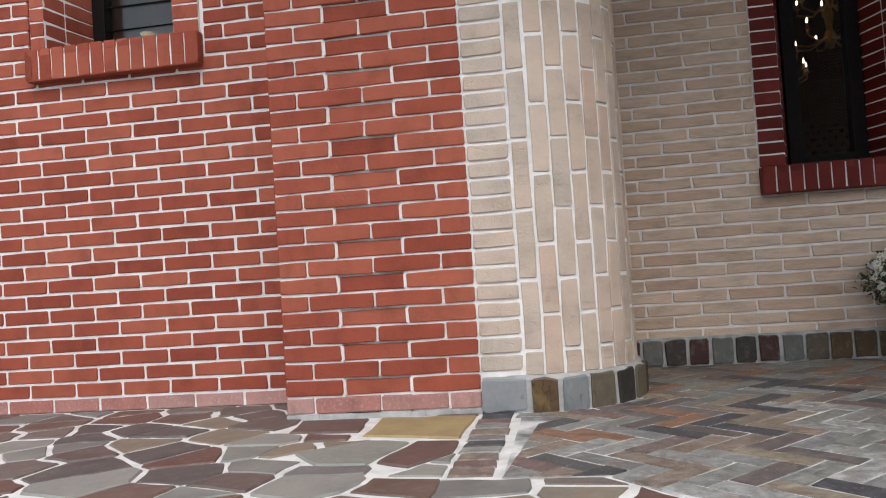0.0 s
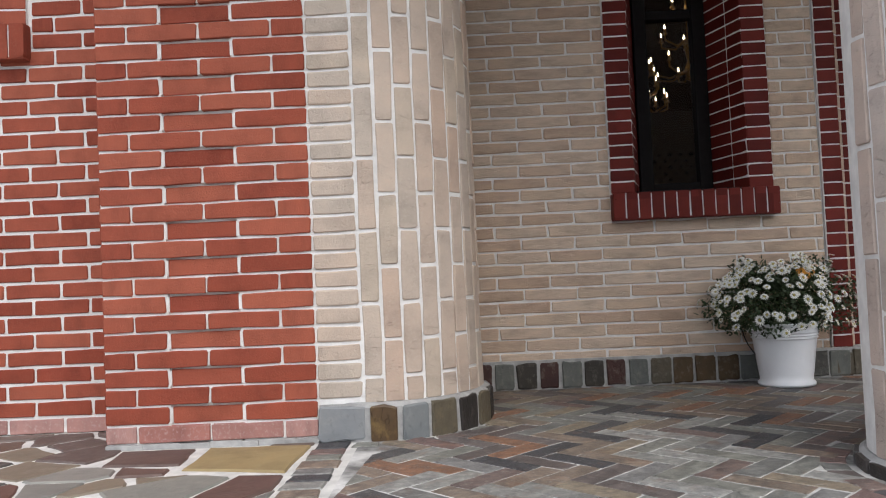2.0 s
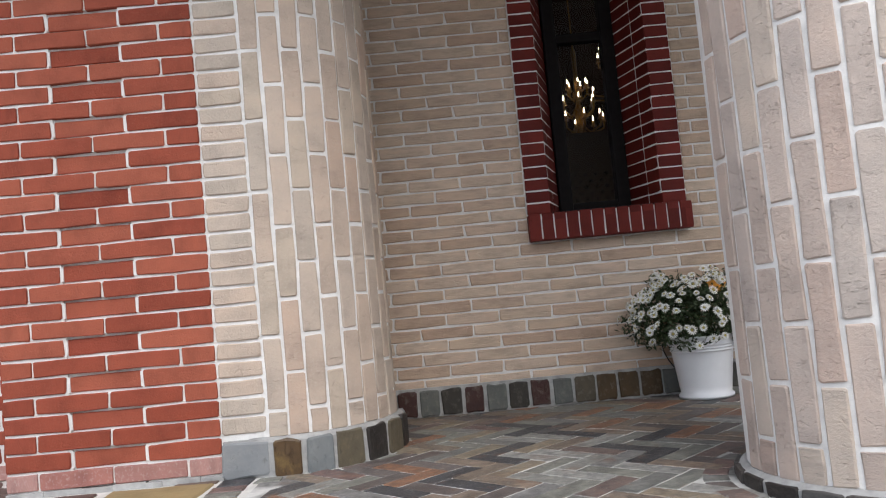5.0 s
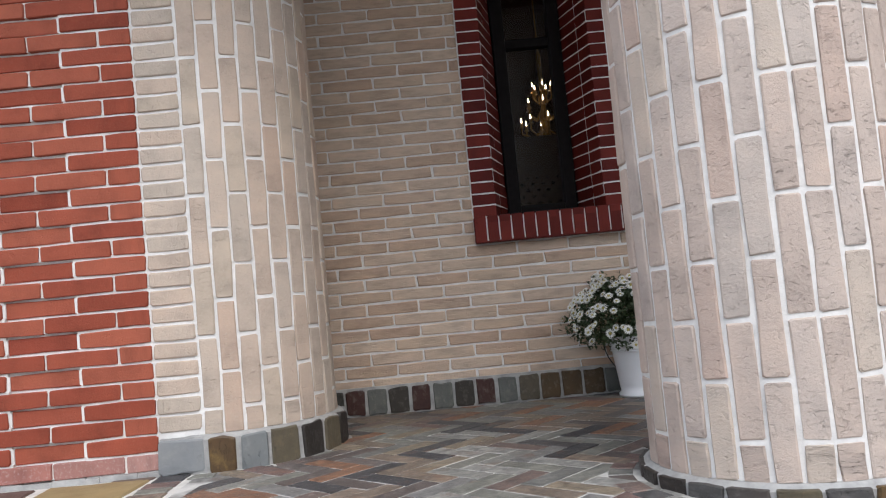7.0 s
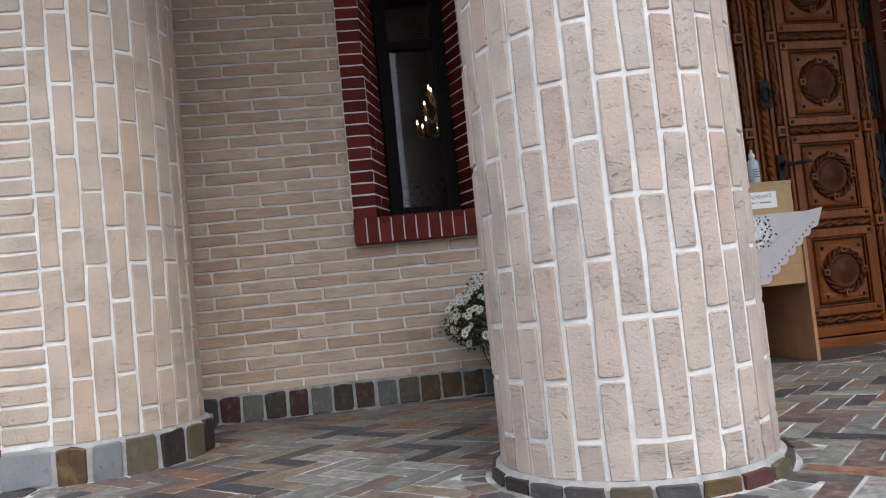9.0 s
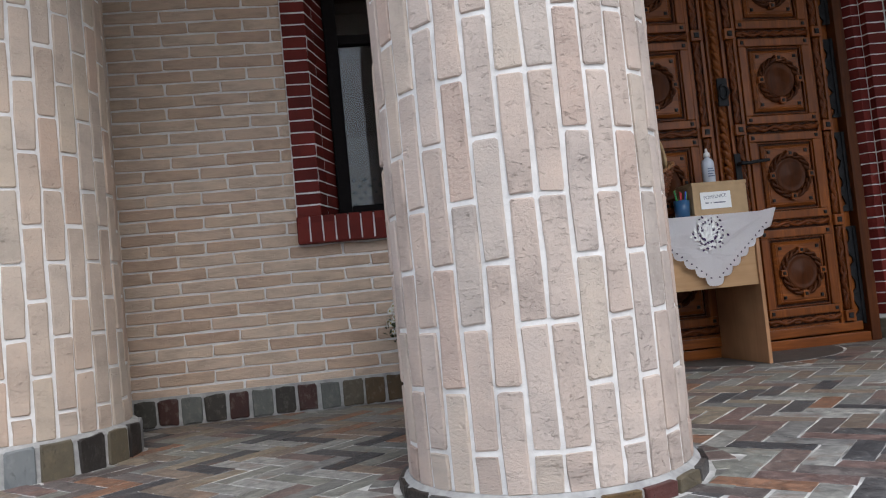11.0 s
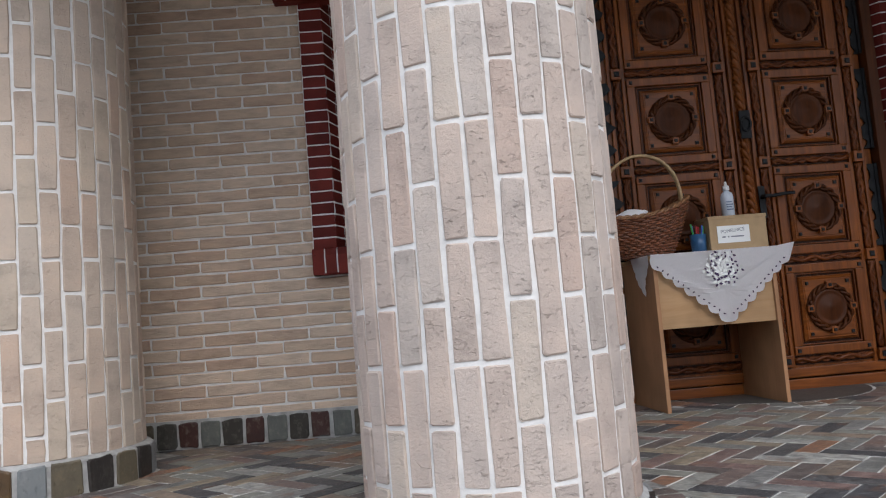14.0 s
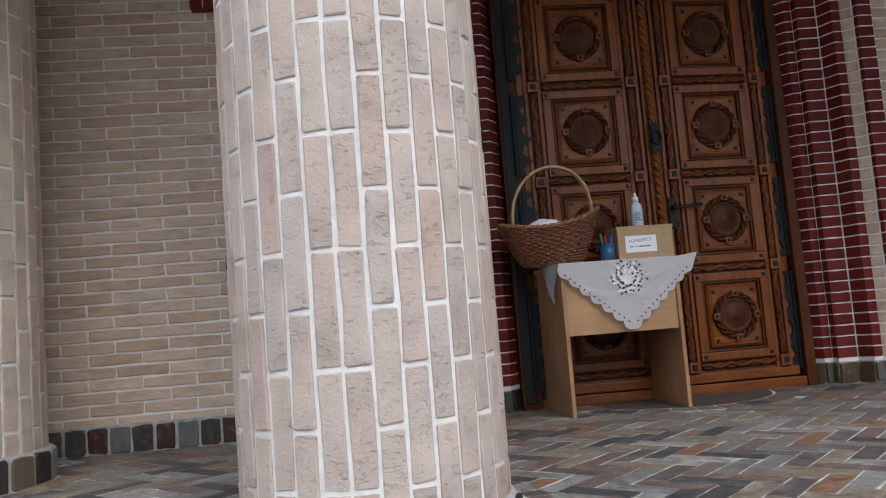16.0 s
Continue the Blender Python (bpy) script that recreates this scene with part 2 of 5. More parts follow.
CUPB = plain("blue_plastic_cup", (0.03, 0.10, 0.22), 0.3, 0, 0.1, 20, 0)
PENS = [plain("pen_green", (0.05, 0.35, 0.08), 0.35), plain("pen_red", (0.5, 0.05, 0.06), 0.35), plain("pen_blue", (0.05, 0.1, 0.5), 0.35)]
LEAF = plain("green_leaf", (0.035, 0.058, 0.02), 0.55, 0, 0.5, 60, 0.1)
PETAL = plain("white_petal", (0.80, 0.80, 0.76), 0.75, 0, 0.05, 60, 0)
EYE_Y = plain("yellow_flower_eye", (0.42, 0.36, 0.10), 0.8, 0, 0.2, 60, 0)
GOLD_PETAL = plain("orange_petal", (0.60, 0.26, 0.03), 0.7, 0, 0.25, 60, 0)
BRASS = plain("gilt_brass", (0.42, 0.22, 0.06), 0.35, 1.0, 0.3, 20, 0)
# plaster coloured near-black: the dimness indoors is put into the colour
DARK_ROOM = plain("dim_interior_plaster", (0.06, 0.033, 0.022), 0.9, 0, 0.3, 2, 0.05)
SCREEN = plain("carved_screen_wood", (0.10, 0.075, 0.05), 0.6, 0, 0.3, 20, 0.1)

gm, gt, gb = nodes_of("window_glass", 0.02)
gb.inputs["Transmission Weight"].default_value = 1.0
gb.inputs["IOR"].default_value = 1.45
GLASS = gm
em, et, eb = nodes_of("candle_bulb", 0.4)
eb.inputs["Emission Color"].default_value = (1.0, 0.80, 0.52, 1)
eb.inputs["Emission Strength"].default_value = 9.0
BULB = em


# ---- mesh helpers ----
def mesh_from(bm, name):
    me = bpy.data.meshes.new(name)
    bm.normal_update()
    bm.to_mesh(me)
    bm.free()
    return me


def part(name, bm, material, parent=None, label="", smooth=False):
    """Links a bmesh as one mesh object under a thing or a part."""
    me = mesh_from(bm, name)
    me.materials.append(material)
    if smooth:
        for p in me.polygons:
            p.use_smooth = True
    ob = new(name, me)
    ob.parent = parent
    if label:
        ob["label"] = label
    return ob


def thing(name, at=(0, 0, 0), label="", category="", group="", kind="", turn=0.0):
    ob = new(name)
    ob.empty_display_size = 0.1
    ob.matrix_world = pose(*at, 0, 0, turn)
    return tagged(ob, label, category, group, kind)


def add_box(bm, x0, x1, y0, y1, z0, z1, bevel=0.0):
    vs = [bm.verts.new(p) for p in ((x0, y0, z0), (x1, y0, z0), (x1, y1, z0), (x0, y1, z0), (x0, y0, z1), (x1, y0, z1), (x1, y1, z1), (x0, y1, z1))]
    fs = [bm.faces.new([vs[i] for i in q]) for q in ((3, 2, 1, 0), (4, 5, 6, 7), (0, 1, 5, 4), (1, 2, 6, 5), (2, 3, 7, 6), (3, 0, 4, 7))]
    if bevel:
        es = {e for f in fs for e in f.edges}
        bmesh.ops.bevel(bm, geom=list(es), offset=bevel, segments=2, affect="EDGES", profile=0.6)


def box(x0, x1, y0, y1, z0, z1, bevel=0.0):
    bm = bmesh.new()
    add_box(bm, x0, x1, y0, y1, z0, z1, bevel)
    return bm


def add_prism(bm, ring, z0, z1, top=None, inset=0.0):
    """Extrudes a counter-clockwise ring of (x, y) from z0 to z1, with an inset edge on top."""
    n = len(ring)
    cx, cy = sum(p[0] for p in ring) / n, sum(p[1] for p in ring) / n
    lo = [bm.verts.new((x, y, z0)) for x, y in ring]
    hi = [bm.verts.new((x, y, z1 - inset)) for x, y in ring]
    for i in range(n):
        j = (i + 1) % n
        bm.faces.new((lo[i], lo[j], hi[j], hi[i]))
    if inset:
        t = []
        for x, y in ring:
            d = math.hypot(x - cx, y - cy) or 1
            k = max(0.0, 1 - inset / d)
            t.append(bm.verts.new((cx + (x - cx) * k, cy + (y - cy) * k, z1)))
        for i in range(n):
            j = (i + 1) % n
            bm.faces.new((hi[i], hi[j], t[j], t[i]))
        bm.faces.new(t)
    else:
        bm.faces.new(hi)
    bm.faces.new(lo[::-1])


def add_lathe(bm, profile, n=32, cx=0.0, cy=0.0, sx=1.0, sy=1.0):
    rings = []
    for r, z in profile:
        if r < 1e-5:
            rings.append([bm.verts.new((cx, cy, z))])
        else:
            rings.append([bm.verts.new((cx + sx * r * math.cos(a), cy + sy * r * math.sin(a), z)) for a in (2 * math.pi * i / n for i in range(n))])
    for a, b in zip(rings, rings[1:]):
        for i in range(n):
            j = (i + 1) % n
            if len(a) == 1 and len(b) == 1:
                continue
            if len(a) == 1:
                bm.faces.new((a[0], b[j], b[i]))
            elif len(b) == 1:
                bm.faces.new((a[i], a[j], b[0]))
            else:
                bm.faces.new((a[i], a[j], b[j], b[i]))


def lathe(profile, n=32):
    bm = bmesh.new()
    add_lathe(bm, profile, n)
    return bm


def add_tube(bm, pts, radius, n=8, closed=False):
    """A round tube along points; radius is a number or a function of 0..1."""
    pts = [Vector(p) for p in pts]
    m = len(pts)
    rings = []
    for i, p in enumerate(pts):
        a = pts[i - 1] if (i or closed) else p
        b = pts[(i + 1) % m] if (i < m - 1 or closed) else p
        d = (b - a).normalized()
        u = d.cross(Vector((0.13, 0.31, 0.94))).normalized()
        v = d.cross(u)
        r = radius(i / max(1, m - 1)) if callable(radius) else radius
        rings.append([bm.verts.new(p + r * (math.cos(k) * u + math.sin(k) * v)) for k in (2 * math.pi * j / n for j in range(n))])
    for i in range(m if closed else m - 1):
        a, b = rings[i], rings[(i + 1) % m]
        for j in range(n):
            k = (j + 1) % n
            bm.faces.new((a[j], a[k], b[k], b[j]))
    if not closed:
        bm.faces.new(rings[0][::-1])
        bm.faces.new(rings[-1])


# ---- bricks ----
def brick_mesh(name, w, h, material, seed, depth=0.03, rough=0.002, round_=0.004, lip=0.0025):
    """One brick, centred on x and z, its face at y = 0 towards -y, with worn uneven edges."""
    rnd = random.Random(seed)
    bm = bmesh.new()
    c = round_
    base = [(-w / 2 + c, -h / 2), (0, -h / 2), (w / 2 - c, -h / 2), (w / 2, -h / 2 + c), (w / 2, h / 2 - c), (w / 2 - c, h / 2), (0, h / 2), (-w / 2 + c, h / 2), (-w / 2, h / 2 - c), (-w / 2, -h / 2 + c)]
    ring = [(x + rnd.uniform(-rough, rough), z + rnd.uniform(-rough, rough)) for x, z in base]
    face = []
    for x, z in ring:
        k = lip * rnd.uniform(0.7, 1.5)
        face.append((x - math.copysign(min(abs(x), k), x), z - math.copysign(min(abs(z), k), z)))
    tilt = rnd.uniform(-0.0015, 0.0015)
    back = [bm.verts.new((x, depth, z)) for x, z in ring]
    edge = [bm.verts.new((x, lip * 0.9, z)) for x, z in ring]
    front = [bm.verts.new((x, tilt * (x / w) * 2 + rnd.uniform(0, 0.0008), z)) for x, z in face]
    n = len(ring)
    for i in range(n):
        j = (i + 1) % n
        bm.faces.new((back[i], back[j], edge[j], edge[i]))
        bm.faces.new((edge[i], edge[j], front[j], front[i]))
    bm.faces.new(front)
    me = mesh_from(bm, name)
    me.materials.append(material)
    return me


POOL = {}


def brick_pool(key, w, h, material, count=7, **more):
    if key not in POOL:
        POOL[key] = [brick_mesh("brick", w, h, material, hash_of(key) + i, **more) for i in range(count)], w, h
    return POOL[key]


def hash_of(text):
    return sum(ord(ch) * (i + 3) for i, ch in enumerate(text)) * 11


RB = random.Random(5)


def lay(parent, pool, at, yaw, length, height=None, out=0.0, upright=False, name="brick"):
    """Lays one brick with its face centre at a place; yaw in degrees, 0 faces -y."""
    meshes, w, h = pool
    ob = new(name, RB.choice(meshes))
    sx = length / w
    sz = (height or h) / h
    flip = RB.choice((1, -1))
    m = Matrix.Translation(at) @ Matrix.Rotation(radians(yaw), 4, "Z") @ Matrix.Translation((0, -out, 0))
    if upright:
        m = m @ Matrix.Rotation(radians(90), 4, "Y")
    else:
        m = m @ Matrix.Rotation(radians(RB.uniform(-0.25, 0.25)), 4, "Y")
    ob.matrix_world = m @ Matrix.Diagonal((sx, 1, sz, 1))
    ob.parent = parent
    return ob


def face_run(parent, pool, p0, p1, z0, pitch, courses, joints, gap=0.010, out_fn=None, pools=None):
    """Courses of bricks on the upright plane from p0 to p1 (outside on the right-hand side of the way).
    joints(k, length) gives the joint places along the way, ends included."""
    d = Vector((p1[0] - p0[0], p1[1] - p0[1]))
    length = d.length
    d = d / length
    yaw = math.degrees(math.atan2(d.y, d.x))
    for k in range(courses):
        js = joints(k, length)
        for a, b in zip(js, js[1:]):
            if b - a < 0.02:
                continue
            c = (a + b) / 2
            use = pools(k, c) if pools else pool
            out = out_fn(k, c) if out_fn else 0.0
            lay(parent, use, (p0[0] + d.x * c, p0[1] + d.y * c, z0 + (k + 0.5) * pitch), yaw, b - a - gap + RB.uniform(-0.001, 0.001), pitch - gap + RB.uniform(-0.001, 0.001), out)


def bonded(pitch, start):
    """Half-brick bond: joints every pitch, from start in even courses."""
    def joints(k, length):
        s = start + (pitch / 2 if k % 2 else 0)
        s -= math.floor(s / pitch) * pitch
        js = [0.0]
        while s < length - 0.02:
            if s > 0.02:
                js.append(s)
            s += pitch
        js.append(length)
        return js
    return joints


def single(k, length):
    return [0.0, length]


def body_from_ring(name, ring, z0, z1, material, parent=None, label=""):
    bm = bmesh.new()
    add_prism(bm, ring, z0, z1)
    bmesh.ops.recalc_face_normals(bm, faces=bm.faces)
    return part(name, bm, material, parent, label)


def structure(name, label, category):
    ob = new(name)
    return tagged(ob, label, category, kind="structure")


# ---- walls ----
RX, RZ = 0.243, 0.0605          # red brick and joint
BX, BZ = 0.238, 0.0563          # buff brick and joint
Y_PIL, Y_RED, Y_BACK = 2.89, 3.25, 3.825
TOP = 2.62
BU = 0.0547                      # courses above the porch sill
WRX, WRZ = 0.215, 0.0634         # courses of the set-back red wall
red_pool = brick_pool("red", RX - 0.009, RZ - 0.009, RED, 9)
pink_pool = brick_pool("pink", RX - 0.009, RZ - 0.009, PINK, 4)
buff_pool = brick_pool("buff", BX - 0.009, BZ - 0.009, BUFF, 9, rough=0.003, lip=0.003)
crim_pool = brick_pool("crimson", 0.11, BZ - 0.007, CRIMSON, 6, rough=0.0012, round_=0.003, lip=0.002)

# main red wall with its window opening
WX0, WX1, WZ0 = -2.093, -1.502, 1.545
wall_red = body_from_ring("wall_red", [(-6.0, Y_RED + 0.0062), (WX0 - 0.09, Y_RED + 0.0062), (WX0 - 0.09, 3.62), (-6.0, 3.62)], 0, 5.0, MORTAR)
tagged(wall_red, "red brick church wall with white mortar joints", "wall", kind="structure")
for nm, ring, z0, z1 in (("wall_body", [(WX1 + 0.09, Y_RED + 0.0062), (-0.9, Y_RED + 0.0062), (-0.9, 3.62), (WX1 + 0.09, 3.62)], 0, 5.0),
                         ("wall_body", [(WX0 - 0.09, Y_RED + 0.0062), (WX1 + 0.09, Y_RED + 0.0062), (WX1 + 0.09, 3.62), (WX0 - 0.09, 3.62)], 0, 1.42),
                         ("wall_body", [(WX0 - 0.09, Y_RED + 0.0062), (WX1 + 0.09, Y_RED + 0.0062), (WX1 + 0.09, 3.62), (WX0 - 0.09, 3.62)], 3.0, 5.0)):
    body_from_ring(nm, ring, z0, z1, MORTAR, wall_red)
Z_RED = 0.075                    # top of the limewashed base course
Z_WALL = 0.058
XL = -3.76


def red_skip_run():
    lo, hi = WX0 - 0.075, WX1 + 0.125
    for k in range(-1, 32):
        z = Z_WALL + (k + 0.5) * WRZ
        js = bonded(WRX, -1.18 - XL + (WRX / 2 if k % 2 else 0))(0, -0.965 - XL)
        blocked = 1.435 < z < 3.0
        if blocked:
            js = sorted([j for j in js if not lo - XL - 0.03 < j < hi - XL + 0.03] + [lo - XL, hi - XL])
        for a, b in zip(js, js[1:]):
            mid = XL + (a + b) / 2
            if b - a < 0.02 or (blocked and lo < mid < hi):
                continue
            lay(wall_red, pink_pool if k < 0 else red_pool, (mid, Y_RED, z), 0, b - a - 0.0115, WRZ - 0.0115, RB.uniform(-0.001, 0.001))


# red pilaster with recessed centre bricks in every other course
pilaster = body_from_ring("wall_pilaster", [(-0.966, Y_PIL + 0.036), (-0.272, Y_PIL + 0.036), (-0.272, 3.35), (-0.966, 3.35)], 0, 5.0, MORTAR)
tagged(pilaster, "projecting red brick pilaster with recessed bricks and white joints", "wall", kind="structure")
PX = -0.972


def pilaster_run():
    odd = [0.0, 0.107, 0.349, 0.592, 0.706]
    even = [0.0, 0.216, 0.461, 0.706]
    for k in range(-1, 33):
        js = odd if k % 2 else even
        z = Z_RED + (k + 0.5) * RZ
        for i, (a, b) in enumerate(zip(js, js[1:])):
            recessed = (k % 2 == 0) and i == 1
            lay(pilaster, pink_pool if k < 0 else red_pool, (PX + (a + b) / 2, Y_PIL, z), 0, b - a - 0.0085, RZ - 0.0085, -0.013 if recessed else RB.uniform(-0.001, 0.001))
    # joint mortar close behind the brick faces, stepped back behind the recessed bricks
    bm = bmesh.new()
    for k in range(-1, 33):
        z = Z_RED + k * RZ
        for a, b, back in ((0.004, 0.218, 0.0075), (0.218, 0.459, 0.019), (0.459, 0.702, 0.0075)):
            add_box(bm, PX + a, PX + b, Y_PIL + back, Y_PIL + 0.04, z - 0.007, z + 0.007)
        js = odd if k % 2 else even
        for j in js[1:-1]:
            add_box(bm, PX + j - 0.007, PX + j + 0.007, Y_PIL + 0.0085, Y_PIL + 0.04, z + 0.006, z + RZ - 0.006)
    part("mortar_joint", bm, MORTAR, pilaster)["kind"] = "stuff"
    bm = bmesh.new()
    rnd = random.Random(77)
    x = PX
    while x < PX + 0.70:
        w = rnd.uniform(0.05, 0.14)
        add_box(bm, x, min(x + w, PX + 0.705), Y_PIL - rnd.uniform(0.001, 0.010), Y_PIL + 0.04, -0.004, 0.0145 + rnd.uniform(-0.002, 0.003), 0.002)
        x += w
    part("mortar_fillet", bm, PLINTH_MORTAR, pilaster)
    # brick returns on the right and left faces
    for k in range(-1, 33):
        z = Z_RED + (k + 0.5) * RZ
        lay(pilaster, red_pool, (PX, Y_PIL + 0.062, z), -90, 0.11, RZ - 0.010)


# cream strip of stretcher ends between pilaster and engaged column
C1X, C1Y, C1R = -0.075, 3.25, 0.36
strip = body_from_ring("wall_cream_strip", [(-0.2715, 2.899), (-0.10, 2.899), (-0.10, 3.3), (-0.2715, 3.3)], 0, TOP, MORTAR)
tagged(strip, "narrow strip of cream brick headers beside a round column", "wall", kind="structure")
cream_pool = brick_pool("cream", 0.243, 0.049, CREAM, 14, rough=0.0022, round_=0.004, lip=0.0028)
warm_pool = brick_pool("cream_warm", 0.243, 0.049, CREAM_WARM, 14, rough=0.0022, round_=0.004, lip=0.0028)
header_pool = brick_pool("cream_header", 0.134, 0.049, CREAM_WARM, 7, rough=0.002, round_=0.005, lip=0.003)


def strip_run():
    for k in range(31):
        lay(strip, header_pool, (-0.192, 2.892, 0.135 + (k + 0.5) * RZ), 0, 0.142, RZ - 0.0105, RB.uniform(-0.002, 0.002))


# back wall of buff brick with its window opening
VX0, VX1, VZ0 = 1.017, 1.524, 0.851
VTOP = 2.02
wall_back = body_from_ring("wall_back", [(-0.2, Y_BACK + 0.0065), (VX0 - 0.08, Y_BACK + 0.0065), (VX0 - 0.08, 4.15), (-0.2, 4.15)], 0, TOP, MORTAR)
tagged(wall_back, "buff brick porch wall with pale mortar above a dark stone plinth", "wall", kind="structure")
for ring, z0, z1 in (([(VX1 + 0.08, Y_BACK + 0.0065), (1.86, Y_BACK + 0.0065), (1.86, 4.15), (VX1 + 0.08, 4.15)], 0, TOP),
                     ([(VX0 - 0.08, Y_BACK + 0.0065), (VX1 + 0.08, Y_BACK + 0.0065), (VX1 + 0.08, 4.15), (VX0 - 0.08, 4.15)], 0, 0.76),
                     ([(VX0 - 0.08, Y_BACK + 0.0065), (VX1 + 0.08, Y_BACK + 0.0065), (VX1 + 0.08, 4.15), (VX0 - 0.08, 4.15)], 2.2, TOP)):
    body_from_ring("wall_body", ring, z0, z1, MORTAR, wall_back)
BACK_L = 0.0


def back_run():
    # course lines are level with the underside of the window sill
    z_top = 0.728
    for k in range(-11, 27):
        z = z_top + (k + 0.5) * (BZ if k < 0 else BU)
        length = 1.846 - BACK_L
        even = (k % 2) != 0
        js = bonded(BX, 1.097 - BACK_L + (0 if even else BX / 2))(0, length)
        blocked = 0.735 < z < 2.15
        if blocked:
            lo, hi = VX0 - 0.107 - BACK_L, VX1 + 0.109 - BACK_L
            js = sorted([j for j in js if not lo - 0.03 < j < hi + 0.03] + [lo, hi])
        for a, b in zip(js, js[1:]):
            mid = BACK_L + (a + b) / 2
            if b - a < 0.02 or (blocked and VX0 - 0.1 < mid < VX1 + 0.1):
                continue
            lay(wall_back, buff_pool, (mid, Y_BACK, z), 0, b - a - 0.009, (BZ if k < 0 else BU) - 0.009, RB.uniform(-0.0015, 0.0015))


# right part of the porch wall, past the door
wall_right = body_from_ring("wall_right", [(4.20, 3.891), (6.5, 3.891), (6.5, 4.2), (4.20, 4.2)], 0, TOP, MORTAR)
tagged(wall_right, "buff brick porch wall beyond the church door", "wall", kind="structure")


def right_run():
    face_run(wall_right, buff_pool, (4.24, 3.885), (4.85, 3.885), 0.13, BZ, 36, bonded(BX, 0.1), 0.009)


# ---- plinth stones ----
plinth_pool = brick_pool("plinth", 0.09, 0.09, PLINTH, 12, depth=0.03, rough=0.0038, round_=0.0055, lip=0.0035)


def plinth_on(parent, x0, x1, y, z1, pitch, start):
    bm = box(x0, x1, y + 0.008, y + 0.07, 0, z1 + 0.012)
    part("plinth_bed", bm, PLINTH_MORTAR, parent)
    x = start
    while x < x1:
        lay(parent, plinth_pool, (x + pitch / 2, y, z1 / 2 + 0.004), 0, pitch - 0.011 + RB.uniform(-0.006, 0.004), z1 - 0.008, RB.uniform(0, 0.004), name="plinth_stone")
        x += pitch


# ---- columns ----
def stone_pool(material):
    return brick_pool("stone_" + material.name, 0.09, 0.09, material, 3, depth=0.03, rough=0.003, round_=0.006, lip=0.0035)


def column(name, cx, cy, r, label, phase, z_phase, a0, a1, plinth_z, n, lb, pool, stones, out=0.030):
    """A round column of upright cream bricks on a stone plinth; bricks from angle a0 to a1 (degrees, 0 is +x)."""
    ob = thing(name, (cx, cy, 0), label, "column", "porch columns", "structure")
    bm = lathe([(0, 0), (r - 0.0045, 0), (r - 0.0045, TOP), (0, TOP)], 132)
    part("mortar_core", bm, MORTAR, ob, smooth=False)
    step = 360 / n
    wide = 2 * math.pi * r / n
    for i in range(n):
        a = phase + i * step
        rel = (a - a0) % 360
        if rel > (a1 - a0):
            continue
        ca, sa = math.cos(radians(a)), math.sin(radians(a))
        z = z_phase + (lb / 2 if i % 2 else 0)
        z -= math.ceil((z - plinth_z) / lb) * lb
        while z < 2.1:
            lo, hi = max(z, plinth_z), min(z + lb, TOP)
            if hi - lo > 0.03:
                o = lay(ob, pool, (r * ca, r * sa, (lo + hi) / 2), a + 90, hi - lo - 0.0115, wide - 0.0108 + RB.uniform(-0.002, 0.002), RB.uniform(-0.001, 0.0025), True)
            z += lb
    # plinth
    bm = bmesh.new()
    add_lathe(bm, [(0, -0.01), (r + out - 0.006, -0.01), (r + out - 0.006, plinth_z - 0.008), (r + out - 0.016, plinth_z), (r + 0.002, plinth_z + 0.006), (0, plinth_z + 0.006)], 72)
    part("plinth_bed", bm, PLINTH_MORTAR, ob)
    for b0, b1, m in stones:
        a = (b0 + b1) / 2
        ca, sa = math.cos(radians(a)), math.sin(radians(a))
        lay(ob, stone_pool(m), ((r + out) * ca, (r + out) * sa, plinth_z / 2 - 0.004), a + 90, radians(b1 - b0) * (r + out), plinth_z + 0.002, RB.uniform(-0.001, 0.003), name="plinth_stone")
    return ob


# ---- window in the porch wall ----
def soldier_sill(parent, x0, x1, y, z0, z1, count, pool, back):
    part("sill_underside", box(x0 + 0.002, x1 - 0.002, y + 0.004, back, z0 - 0.002, z0 + 0.005), pool[0][0].materials[0], parent)
    part("sill_bed", box(x0 + 0.004, x1 - 0.004, y + 0.006, back, z0 + 0.006, z1 - 0.006), MORTAR, parent)
    w = (x1 - x0) / count
    for i in range(count):
        lay(parent, pool, (x0 + (i + 0.5) * w, y, (z0 + z1) / 2), 0, z1 - z0, w - 0.007, RB.uniform(-0.001, 0.001), True, name="sill_brick")
        o = new("sill_brick", RB.choice(pool[0]))
        o.matrix_world = Matrix.Translation((x0 + (i + 0.5) * w, (y + back) / 2, z1)) @ Matrix.Rotation(radians(-90), 4, "X") @ Matrix.Rotation(radians(90), 4, "Y") @ Matrix.Diagonal(((back - y) / pool[1], 1, (w - 0.007) / pool[2], 1))
        o.parent = parent
    for side, x, yaw in ((0, x0, -90), (1, x1, 90)):
        lay(parent, pool, (x, (y + back) / 2, (z0 + z1) / 2), yaw, back - y, z1 - z0 - 0.004, 0.0, name="sill_brick")


